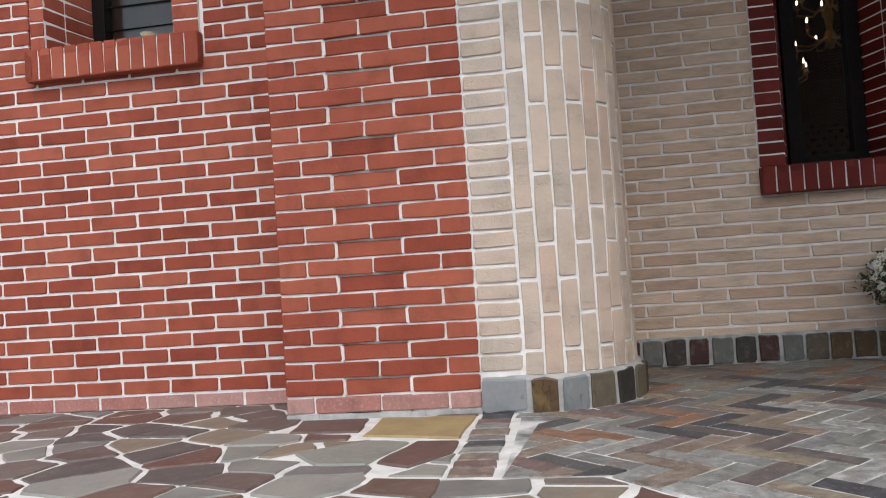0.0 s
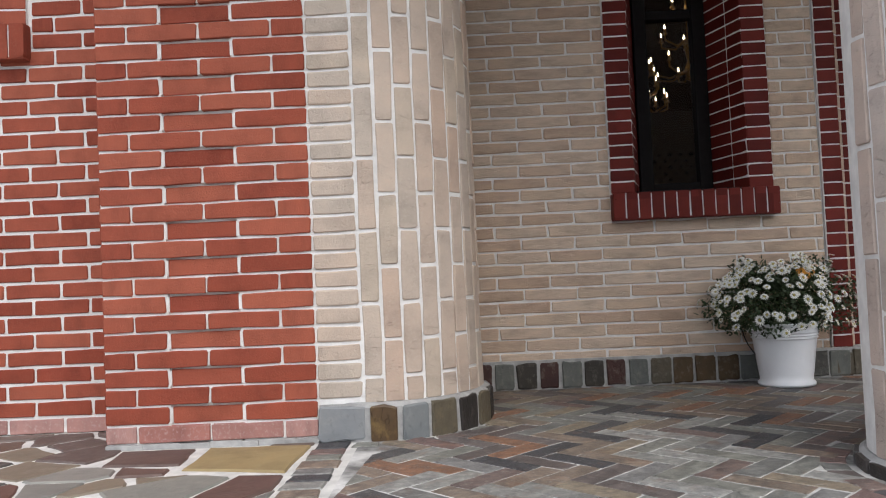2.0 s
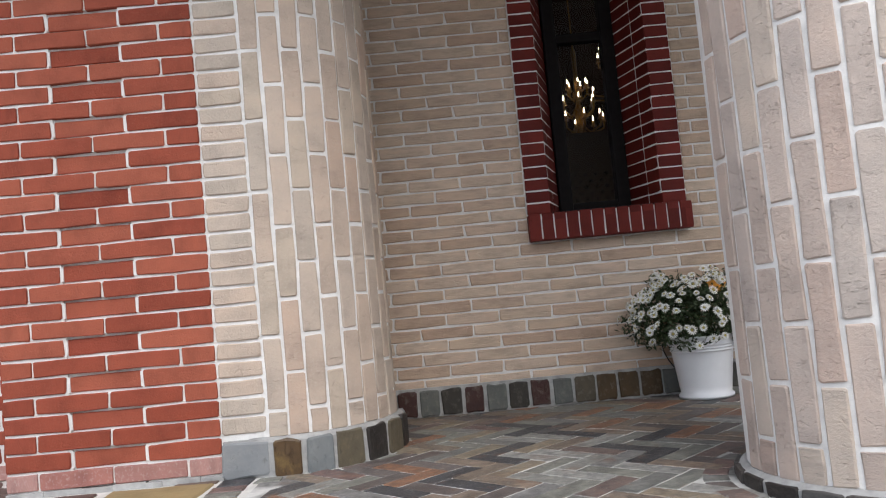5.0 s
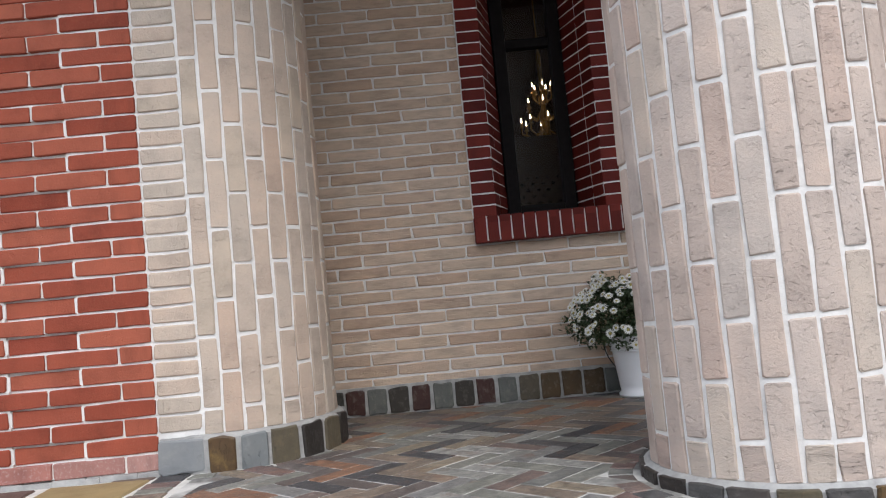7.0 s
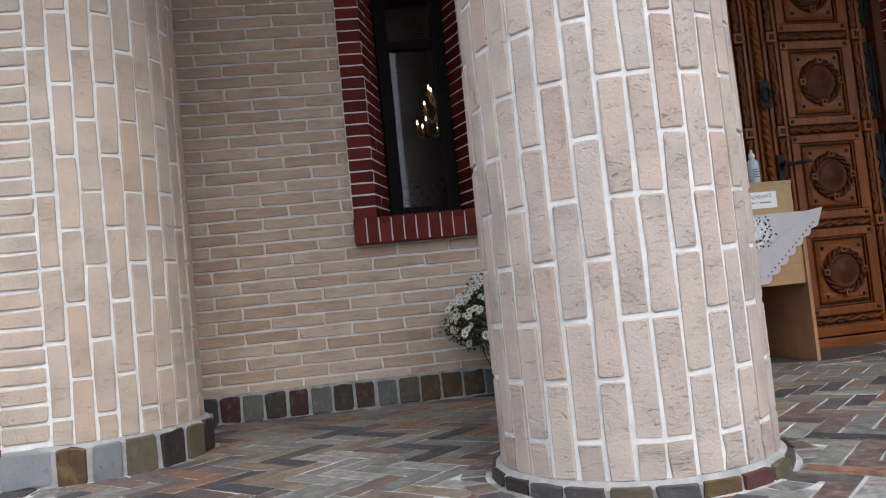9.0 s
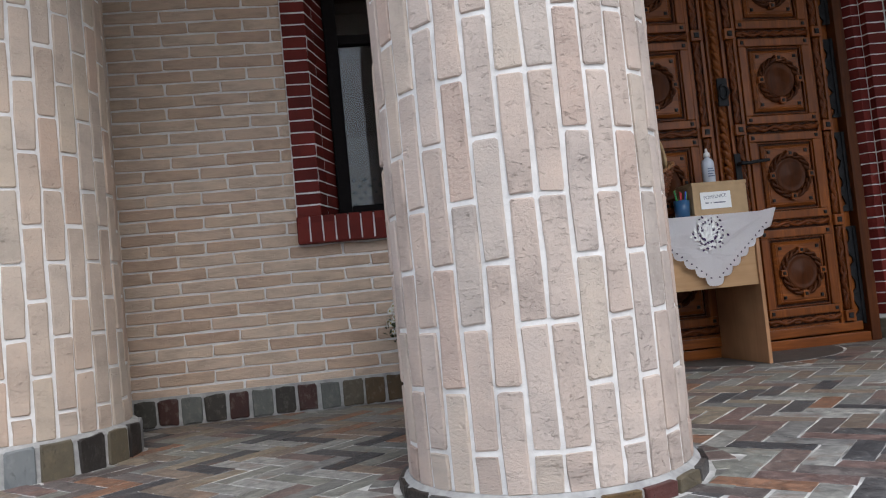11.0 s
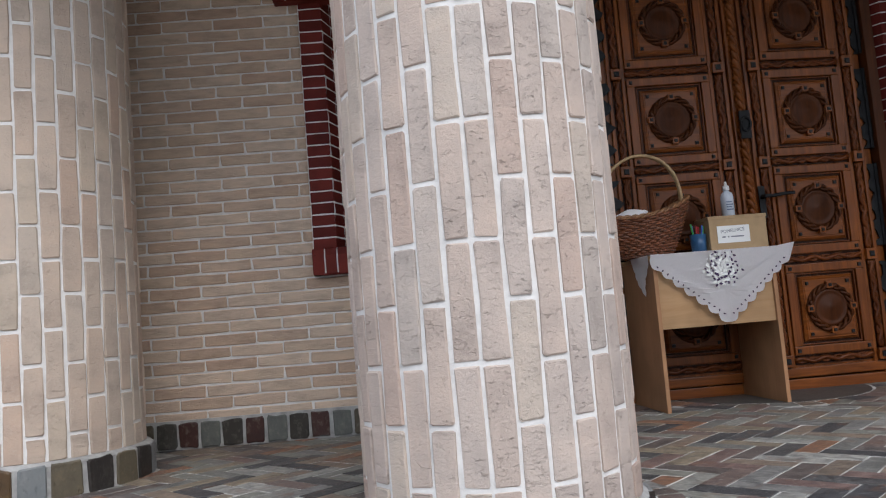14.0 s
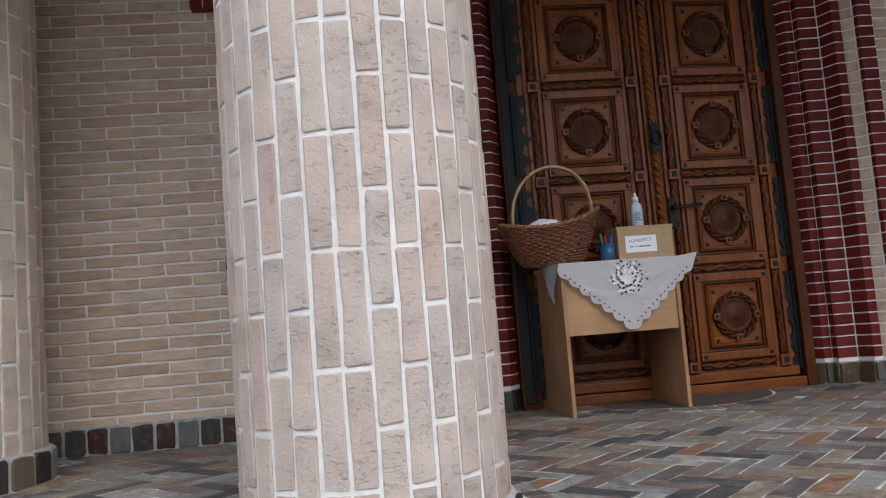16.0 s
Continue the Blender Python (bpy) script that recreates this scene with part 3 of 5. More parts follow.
def brick_window(name, label, x0, x1, yf, z0, z1, depth, splay, face, pool, pitch, sill, hood, glazing, mat_label):
    """A window opening from x0 to x1 in a wall face at yf: splayed reveals and a face band of bricks, a sill of soldiers, a frame with glass."""
    ob = tagged(new(name), label, "window", kind="structure")
    n = int((z1 - z0) / pitch)
    gap = 0.007
    ya = yf - 0.012
    yi = yf + depth
    # beds
    fl, fr = face
    for s, xa, xb, face in ((-1, x0, x0 + splay, fl), (1, x1, x1 - splay, fr)):
        ring = [(xa + s * face, ya + 0.004), (xa - s * 0.004 + s * 0.004, ya + 0.004), (xb + s * 0.004, yi), (xb + s * (face + splay), yi)]
        if s > 0:
            ring = ring[::-1]
        body_from_ring("jamb_bed", ring, z0, z1, MORTAR, ob)
    for k in range(n):
        z = z0 + (k + 0.5) * pitch
        lay(ob, pool, (x0 - fl / 2, ya, z), 0, fl - 0.002, pitch - gap)
        lay(ob, pool, (x1 + fr / 2, ya, z), 0, fr - 0.002, pitch - gap)
        for (xa, ya_), (xb, yb) in (((x0, ya), (x0 + splay * 0.4, ya + (yi - ya) * 0.4)), ((x0 + splay * 0.4, ya + (yi - ya) * 0.4), (x0 + splay, yi))):
            d = Vector((xb - xa, yb - ya_))
            lay(ob, pool, ((xa + xb) / 2, (ya_ + yb) / 2, z), math.degrees(math.atan2(d.y, d.x)), d.length - 0.005, pitch - gap)
        for (xa, ya_), (xb, yb) in (((x1 - splay * 0.4, ya + (yi - ya) * 0.4), (x1, ya)), ((x1 - splay, yi), (x1 - splay * 0.4, ya + (yi - ya) * 0.4))):
            d = Vector((xb - xa, yb - ya_))
            lay(ob, pool, ((xa + xb) / 2, (ya_ + yb) / 2, z), math.degrees(math.atan2(d.y, d.x)), d.length - 0.005, pitch - gap)
    soldier_sill(ob, *sill)
    # sloped inner sill and frame
    part("inner_sill", box(x0 + 0.005, x1 - 0.005, yf + 0.03, yi + 0.02, z0 - 0.05, z0 + 0.012, 0.003), FRAME, ob)
    gx0, gx1 = x0 + splay, x1 - splay
    fw = 0.062
    for a, b, c, d in ((gx0, gx0 + fw, z0, z1), (gx1 - fw, gx1, z0, z1), (gx0 + fw, gx1 - fw, z0, z0 + fw), (gx0 + fw, gx1 - fw, z1 - fw, z1)):
        part("window_frame", box(a, b, yi - 0.03, yi + 0.04, c, d, 0.005), FRAME, ob)
    glazing(ob, gx0 + fw, gx1 - fw, yi, z0 + fw, z1 - fw)
    if hood:
        soldier_sill(ob, *hood)
    return ob


def porch_glazing(ob, x0, x1, y, z0, z1):
    zt = 1.70
    part("transom", box(x0, x1, y - 0.022, y + 0.03, zt, zt + 0.045, 0.004), FRAME, ob)
    for a, b in ((z0, zt), (zt + 0.045, z1)):
        g = part("pane", box(x0 - 0.004, x1 + 0.004, y + 0.004, y + 0.010, a - 0.004, b + 0.004), GLASS, ob)
        g.visible_shadow = False
        g.matrix_world = pose((x0 + x1) / 2, y + 0.007, 0) @ pose(0, 0, 0, 0, 0, -2.5) @ pose(-(x0 + x1) / 2, -y - 0.007, 0)


def leaded_glazing(ob, x0, x1, y, z0, z1):
    g = part("pane", box(x0 - 0.004, x1 + 0.004, y + 0.004, y + 0.010, z0 - 0.004, z1 + 0.004), GLASS, ob)
    g.visible_shadow = False
    z = z0 + 0.10
    while z < z1:
        part("glazing_bar", box(x0, x1, y - 0.006, y + 0.003, z - 0.0025, z + 0.0025), FRAME, ob)
        z += 0.11


# ---- door jambs: stepped brick with a cream fillet and an outer red strip ----
def jamb(name, label, pts, mats, z0):
    """pts: plan points; each stretch between two carries one brick a course; mats: the pool of each stretch, and its open joint at the start and the end."""
    back = 4.3
    full = list(pts) + [(pts[-1][0], back), (pts[0][0], back)]
    ob = body_from_ring(name, full, 0.11, TOP, MORTAR)
    body_from_ring("plinth_bed", full, 0, 0.1095, PLINTH_MORTAR, ob)
    tagged(ob, label, "door jamb", "door jambs", "structure")
    for (a, b), (pool, ga, gb_) in zip(zip(pts, pts[1:]), mats):
        d = Vector((b[0] - a[0], b[1] - a[1]))
        yaw = math.degrees(math.atan2(d.y, d.x))
        length = d.length
        d.normalize()
        n = Vector((d.y, -d.x))
        run = length - ga - gb_
        mid = Vector(a) + d * (ga + run / 2) + n * 0.005
        for k in range(39):
            lay(ob, pool, (mid.x, mid.y, z0 + (k + 0.5) * BZ), yaw, run, BZ - 0.007)
        if length > 0.04:
            lay(ob, plinth_pool, (mid.x + n.x * 0.008, mid.y + n.y * 0.008, 0.056), yaw, length - 0.006, 0.098, name="plinth_stone")
    return ob


buff_small = brick_pool("buff_header", 0.11, BZ - 0.008, BUFF, 5, rough=0.002, round_=0.004, lip=0.003)

# ---- ceiling and beam ----
ceiling = part("ceiling", box(-0.9, 7.0, 1.75, 4.3, TOP, TOP + 0.25), PLASTER)
tagged(ceiling, "plain plastered porch ceiling above the columns", "ceiling", kind="structure")
beam = part("porch_beam", box(-0.26, 7.0, 1.9, 2.52, 2.40, TOP - 0.002, 0.02), PLASTER)
tagged(beam, "plastered beam resting on the porch columns", "beam", kind="structure")
upper = part("wall_upper", box(-0.9, 7.0, 2.0, 4.3, TOP + 0.25, 6.0), PLASTER)
tagged(upper, "plastered upper wall above the porch", "wall", kind="structure")

# unseen wall, added to darken the jamb and floor near the door
end = part("wall_porch_end", box(5.6, 5.9, 1.9, 4.3, 0, TOP), PLASTER)
tagged(end, "plain plastered wall added unseen to keep light off the porch end", "wall", kind="structure")
# unseen plain wall on the yard's far side, added to cut light from the horizon
horizon_block = part("wall_yard", box(-16, 18, -9.3, -9.0, -0.3, 2.0, 0.02), ASPHALT)
tagged(horizon_block, "plain grey wall added unseen opposite the church to block low sky light", "wall", kind="structure")

# ---- interior behind the glass ----
room = tagged(new("room_interior"), "dim church interior behind the porch window", "room", kind="structure")
# room shell in darkened plaster, so that it looks unlit
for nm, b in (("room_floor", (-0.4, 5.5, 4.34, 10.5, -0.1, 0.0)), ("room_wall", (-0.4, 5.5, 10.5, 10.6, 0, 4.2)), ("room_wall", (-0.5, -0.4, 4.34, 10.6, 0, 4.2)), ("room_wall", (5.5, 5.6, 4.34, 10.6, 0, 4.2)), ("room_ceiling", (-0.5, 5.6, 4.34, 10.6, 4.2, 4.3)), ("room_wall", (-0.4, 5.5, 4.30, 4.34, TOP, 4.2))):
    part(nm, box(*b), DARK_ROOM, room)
room_b = tagged(new("room_behind_red_wall"), "dim room behind the leaded window", "room", kind="structure")
for nm, b in (("room_wall", (-4.0, -0.92, 5.5, 5.6, 0, 4.2)), ("room_wall", (-4.1, -4.0, 3.64, 5.6, 0, 4.2)), ("room_wall", (-0.92, -0.82, 3.64, 5.6, 0, 4.2)), ("room_ceiling", (-4.1, -0.82, 3.64, 5.6, 4.2, 4.3)), ("room_floor", (-4.1, -0.82, 3.64, 5.6, -0.1, 0))):
    part(nm, box(*b), PLASTER, room_b)


# ---- ground, pavement and porch floor ----
def clip(poly, a, b, c):
    """Keeps the part of a polygon where a*x + b*y >= c."""
    out = []
    for i, p in enumerate(poly):
        q = poly[(i + 1) % len(poly)]
        dp, dq = a * p[0] + b * p[1] - c, a * q[0] + b * q[1] - c
        if dp >= 0:
            out.append(p)
        if (dp >= 0) != (dq >= 0):
            s = dp / (dp - dq)
            out.append((p[0] + s * (q[0] - p[0]), p[1] + s * (q[1] - p[1])))
    return out


def area(poly):
    return 0.5 * sum(p[0] * q[1] - q[0] * p[1] for p, q in zip(poly, poly[1:] + poly[:1]))


def cells(points, rect, gap, rnd):
    """Irregular flagstones: the cells round random points within a rectangle, drawn in by a joint."""
    x0, x1, y0, y1 = rect
    out = []
    for i, (px, py) in enumerate(points):
        poly = [(x0, y0), (x1, y0), (x1, y1), (x0, y1)]
        for j, (qx, qy) in enumerate(points):
            if i == j or abs(qx - px) > 0.8 or abs(qy - py) > 0.8:
                continue
            nx, ny = px - qx, py - qy
            d = math.hypot(nx, ny)
            nx, ny = nx / d, ny / d
            g = gap * (0.55 + 0.9 * ((i * 7 + j * 7 + i * j) % 10) / 10)
            poly = clip(poly, nx, ny, nx * (px + qx) / 2 + ny * (py + qy) / 2 + g / 2)
            if len(poly) < 3:
                break
        if len(poly) >= 3 and area(poly) > 0.002:
            out.append(poly)
    return out


ground = part("ground", box(-400, 400, -400, 400, -0.4, -0.035), ASPHALT)
tagged(ground, "wide paved yard in front of the church", "ground", kind="structure")
pavement = part("pavement", box(-6.0, 8.0, -2.5, 3.3, -0.034, -0.004), FLAG_MORTAR)
tagged(pavement, "crazy paving of flagstones with wide white joints", "pavement", kind="structure")
floor = body_from_ring("floor", [(-0.13, 2.05), (0.12, 2.05), (0.83, 1.2), (7.0, 1.2), (7.0, 4.32), (-0.13, 4.32)], -0.02, -0.0012, GROUT)
tagged(floor, "herringbone slate floor of the porch", "floor", kind="structure")


def slab(name, poly, material, parent, z0=-0.02, z1=0.0, inset=0.004):
    bm = bmesh.new()
    add_prism(bm, poly, z0, z1, inset=inset)
    return part(name, bm, material, parent)


def rough_edges(poly, rnd, amount):
    """Breaks long straight edges a little."""
    out = []
    for p, q in zip(poly, poly[1:] + poly[:1]):
        out.append(p)
        d = math.hypot(q[0] - p[0], q[1] - p[1])
        if d > 0.09:
            n = 2 if d > 0.2 else 1
            for i in range(1, n + 1):
                s = i / (n + 1) + rnd.uniform(-0.1, 0.1)
                k = rnd.uniform(-amount, amount)
                out.append((p[0] + s * (q[0] - p[0]) - k * (q[1] - p[1]) / d, p[1] + s * (q[1] - p[1]) + k * (q[0] - p[0]) / d))
    return out


BIG_FLAGS = [
    ([(-0.615, 2.855), (-0.610, 2.575), (-0.295, 2.50), (-0.285, 2.835)], OCHRE),
    ([(-0.750, 2.360), (-0.645, 2.225), (-0.505, 2.215), (-0.440, 2.465), (-0.565, 2.500)], FLAG_GREY),
    ([(-0.480, 2.235), (-0.385, 2.180), (-0.290, 2.325), (-0.292, 2.462), (-0.415, 2.475)], FLAG_BROWN),
    ([(-0.880, 2.660), (-0.900, 2.850), (-0.660, 2.848), (-0.640, 2.640)], FLAG_BROWN),
    ([(-0.780, 2.515), (-0.805, 2.625), (-0.650, 2.590), (-0.645, 2.525)], FLAG_BROWN)]


def inside(p, poly):
    sign = 1 if area(poly) > 0 else -1
    return all(sign * ((q[0] - a[0]) * (p[1] - a[1]) - (q[1] - a[1]) * (p[0] - a[0])) > -0.012 for a, q in zip(poly, poly[1:] + poly[:1]))


def shrink_off(poly):
    """Cuts a flag back from each of the large flags that it would overlap, keeping the largest piece."""
    for big, _ in BIG_FLAGS:
        ring = big if area(big) > 0 else big[::-1]
        if not any(inside(p, big) for p in poly + [(sum(q[0] for q in poly) / len(poly), sum(q[1] for q in poly) / len(poly))]):
            continue
        best = []
        for a, q in zip(ring, ring[1:] + ring[:1]):
            nx, ny = q[1] - a[1], a[0] - q[0]
            d = math.hypot(nx, ny)
            nx, ny = nx / d, ny / d
            cut = clip(poly, nx, ny, nx * a[0] + ny * a[1] + 0.014)
            if len(cut) > 2 and (not best or area(cut) > area(best)):
                best = cut
        poly = best
        if len(poly) < 3:
            return []
    return poly


def lay_flags():
    rnd = random.Random(21)
    for rect, pitch in (((-3.0, -0.28, 1.2, 3.22), 0.15), ((-0.28, 1.0, 1.2, 2.048), 0.20)):
        pts = []
        tries = 0
        while tries < 6000:
            tries += 1
            p = (rnd.uniform(rect[0], rect[1]), rnd.uniform(rect[2], rect[3]))
            if all(math.hypot((p[0] - q[0]) * 0.62 - (p[1] - q[1]) * 0.25, p[1] - q[1]) > pitch * q[2] for q in pts):
                pts.append((*p, rnd.choice((0.42, 0.6, 0.85, 1.0))))
        for poly in cells([(a, b) for a, b, _ in pts], rect, 0.022, rnd):
            cx, cy = sum(p[0] for p in poly) / len(poly), sum(p[1] for p in poly) / len(poly)
            if math.hypot(cx - 1.541, cy - 2.215) < 0.42 or (cx > -0.99 and cy > 2.87):
                continue
            if any(inside(p, big) for big, _ in BIG_FLAGS for p in poly + [(cx, cy)]):
                poly = shrink_off(poly)
            if len(poly) < 3 or area(poly) < 0.0025:
                continue
            if rect[0] > -1:
                poly = clip(poly, -1.2, -1, -(2.03 + 1.2 * 0.12))
                if len(poly) < 3 or area(poly) < 0.002:
                    continue
            slab("flagstone", rough_edges(poly, rnd, 0.008), FLAG, pavement, -0.03, rnd.uniform(-0.001, 0.003), 0.005)
    # the same paving goes on before the porch and along the wall
    field = bmesh.new()
    for rect in ((-6.0, -3.0, -2.5, 3.22), (-3.0, 1.0, -2.5, 1.2), (1.0, 4.5, -2.5, 1.2), (4.5, 8.0, -2.5, 1.2)):
        pts = []
        for tries in range(2600):
            p = (rnd.uniform(rect[0], rect[1]), rnd.uniform(rect[2], rect[3]))
            if all(abs(p[0] - q[0]) > 0.27 or abs(p[1] - q[1]) > 0.2 or math.hypot((p[0] - q[0]) * 0.72, p[1] - q[1]) > 0.16 * q[2] for q in pts):
                pts.append((*p, rnd.choice((0.6, 0.85, 1.0, 1.2))))
        for poly in cells([(a, b) for a, b, _ in pts], rect, 0.022, rnd):
            add_prism(field, poly, -0.03, rnd.uniform(-0.001, 0.003), inset=0.005)
    part("flagstone_field", field, FLAG_MANY, pavement)["kind"] = "stuff"
    for poly, material in BIG_FLAGS:
        if area(poly) < 0:
            poly = poly[::-1]
        slab("flagstone", rough_edges(poly, rnd, 0.007), material, pavement, -0.03, 0.003, 0.005)
    # column of small setts along the porch edge
    y = 2.075
    while y < 2.84:
        h = rnd.uniform(0.07, 0.105)
        x0, x1 = -0.270, -0.160
        poly = [(x0 + rnd.uniform(-.006, .006), y + 0.006), (x1 + rnd.uniform(-.006, .006), y + 0.006), (x1 + rnd.uniform(-.006, .006), y + h - 0.006), (x0 + rnd.uniform(-.006, .006), y + h - 0.006)]
        slab("sett", poly, SLATE, pavement, -0.03, 0.001)
        y += h


def ring_setts(parent, cx, cy, r0, r1, a0, a1, rnd, step=0.09):
    a = a0
    while a < a1:
        w = math.degrees(step * rnd.uniform(0.8, 1.3) / r1)
        b = min(a1, a + w)
        g = math.degrees(0.009 / r1) / 2
        pts = [(cx + r * math.cos(radians(t)), cy + r * math.sin(radians(t))) for r, t in ((r0, a + g), (r1, a + g), (r1, b - g), (r0, b - g))]
        slab("sett", pts, SLATE, parent, -0.02, rnd.uniform(0.0, 0.002), 0.003)
        a = b


def lay_floor():
    rnd = random.Random(8)
    W = 0.071
    n = 3
    ca = math.cos(radians(45))
    near, far = [], bmesh.new()
    shared = []
    for i in range(8):
        bm = bmesh.new()
        j = lambda: rnd.uniform(-0.0028, 0.0028)
        L = n * W
        poly = [(-L / 2 + 0.003 + j(), -W / 2 + 0.003 + j()), (L / 2 - 0.003 + j(), -W / 2 + 0.003 + j()), (L / 2 - 0.003 + j(), W / 2 - 0.003 + j()), (-L / 2 + 0.003 + j(), W / 2 - 0.003 + j())]
        add_prism(bm, rough_edges(poly, rnd, 0.0015), -0.016, 0, inset=0.0015)
        me = mesh_from(bm, "floor_tile")
        me.materials.append(SLATE)
        shared.append(me)
    ox, oy = 0.814, 2.244
    count = 0
    for a in range(-110, 110):
        for b in range(-36, 36):
            for kind in (0, 1):
                u, v = a + n * b, a - n * b
                if kind == 0:
                    cu, cv, w, h = u + n / 2, v + 0.5, n, 1
                else:
                    cu, cv, w, h = u + 0.5, v + 1 + n / 2, 1, n
                x, y = ox + W * (cu + cv) * ca, oy + W * (cv - cu) * ca
                if not (-0.35 < x < 5.2 and 1.25 < y < 4.3) or y < 2.04 - 1.2 * max(0.0, x - 0.16):
                    continue
                if math.hypot(x - 3.065, y - 4.1) < 0.56 or math.hypot(x - C1X, y - C1Y) < 0.40 or math.hypot(x - 1.541, y - 2.215) < 0.40:
                    continue
                hw, hh = w / 2 - 0.035 + rnd.uniform(-0.012, 0.006), h / 2 - 0.035 + rnd.uniform(-0.012, 0.006)
                poly = [(ox + W * ((cu + s * hw) + (cv + t * hh)) * ca, oy + W * ((cv + t * hh) - (cu + s * hw)) * ca) for s, t in ((-1, -1), (1, -1), (1, 1), (-1, 1))]
                cut = clip(clip(poly, 1, -0.10, -0.128 - 0.21), 1.2, 1, 2.05 + 1.2 * 0.12) if x > 0.12 else clip(clip(poly, 1, -0.10, -0.128 - 0.21), 0, 1, 2.06)
                whole = len(cut) == 4 and abs(area(cut) - area(poly)) < 1e-6
                z = rnd.uniform(-0.0006, 0.0022)
                if whole and count < 300 and 0.0 < x < 3.2 and y < 3.3:
                    o = new("floor_tile", rnd.choice(shared))
                    o.matrix_world = Matrix.Translation((x, y, z)) @ Matrix.Rotation(radians(-45 if kind == 0 else 45), 4, "Z") @ Matrix.Rotation(rnd.choice((0, math.pi)), 4, "Z")
                    o.parent = floor
                    count += 1
                elif len(cut) >= 3 and area(cut) > 0.0008:
                    add_prism(far, cut, -0.016, z, inset=0.002)
    ob = part("floor_tile_field", far, SLATE_MANY, floor)
    ob["kind"] = "stuff"
    ring_setts(floor, C1X, C1Y, C1R + 0.045, C1R + 0.105, -100, 40, rnd)
    ring_setts(floor, 1.541, 2.215, 0.344 + 0.045, 0.344 + 0.11, 0, 360, rnd)
    # dark threshold half-round before the door
    bm = bmesh.new()
    add_prism(bm, [(3.065 + 0.47 * math.cos(radians(t)), 4.10 + 0.47 * math.sin(radians(t))) for t in range(180, 361, 6)], -0.016, 0.001, inset=0.002)
    part("threshold_slab", bm, masonry("threshold_slate", [(0.075, 0.07, 0.068), (0.085, 0.08, 0.075)], 0.4, 0.5, 30, 5), floor)
    ring_setts(floor, 3.065, 4.10, 0.485, 0.60, 180, 360, rnd, 0.13)
    # bed of white mortar round the threshold and the column rings
    for cx, cy, r in ((3.065, 4.10, 0.612),):
        bm = bmesh.new()
        add_prism(bm, [(cx + r * math.cos(radians(t)), cy + r * math.sin(radians(t))) for t in range(180, 361, 6)], -0.02, -0.0022)
        part("joint_bed", bm, MORTAR, floor)


# ---- church door ----
def rope(bm, p0, p1, r, pitch):
    """A carved twisted rope between two points: two strands round each other."""
    p0, p1 = Vector(p0), Vector(p1)
    d = p1 - p0
    L = d.length
    d = d / L
    u = d.cross(Vector((0, 1, 0))).normalized()
    v = Vector((0, 1, 0))
    m = max(6, int(L / pitch * 7))
    for s in (0, math.pi):
        pts = []
        for i in range(m + 1):
            a = 2 * math.pi * (i / m * L / pitch) + s
            pts.append(p0 + d * (L * i / m) + 0.55 * r * (math.cos(a) * u + 0.6 * math.sin(a) * v))
        add_tube(bm, pts, 0.62 * r, 5)


def vine(bm, p0, p1, r, pitch):
    """A wavy carved vine between two points."""
    p0, p1 = Vector(p0), Vector(p1)
    d = p1 - p0
    L = d.length
    d = d / L
    u = d.cross(Vector((0, 1, 0))).normalized()
    m = max(8, int(L / pitch * 8))
    for s, amp, rr in ((0, 0.55, 0.75), (math.pi, 0.8, 0.38)):
        pts = [p0 + d * (L * i / m) + u * (amp * r * math.sin(2 * math.pi * L / pitch * i / m + s)) for i in range(m + 1)]
        add_tube(bm, pts, rr * r, 5)


def stud(x, y, z, s, h):
    bm = bmesh.new()
    a = [bm.verts.new((x + i * s, y, z + j * s)) for i, j in ((-1, -1), (1, -1), (1, 1), (-1, 1))]
    b = [bm.verts.new((x + i * s * 0.8, y - h, z + j * s * 0.8)) for i, j in ((-1, -1), (1, -1), (1, 1), (-1, 1))]
    for i in range(4):
        j = (i + 1) % 4
        bm.faces.new((a[i], a[j], b[j], b[i]))
    bm.faces.new(b)
    return bm


def frame_bars(bm, cx, cz, hw, hh, wide, y0, y1, bevel):
    """Four mitre-like bars round a panel."""
    for a, b, c, d in ((-hw, hw, hh - wide, hh), (-hw, hw, -hh, -hh + wide), (-hw, -hw + wide, -hh + wide, hh - wide), (hw - wide, hw, -hh + wide, hh - wide)):
        add_box(bm, cx + a, cx + b, y0, y1, cz + c, cz + d, bevel)


def square_boss(parent, name, x, y, z, s, h, material):
    p = part(name, box(x - s, x + s, y - h, y, z - s, z + s, 0.003), material, parent)
    part("nail", stud(x, y - h, z, s * 0.5, 0.005), IRON, p)
    return p


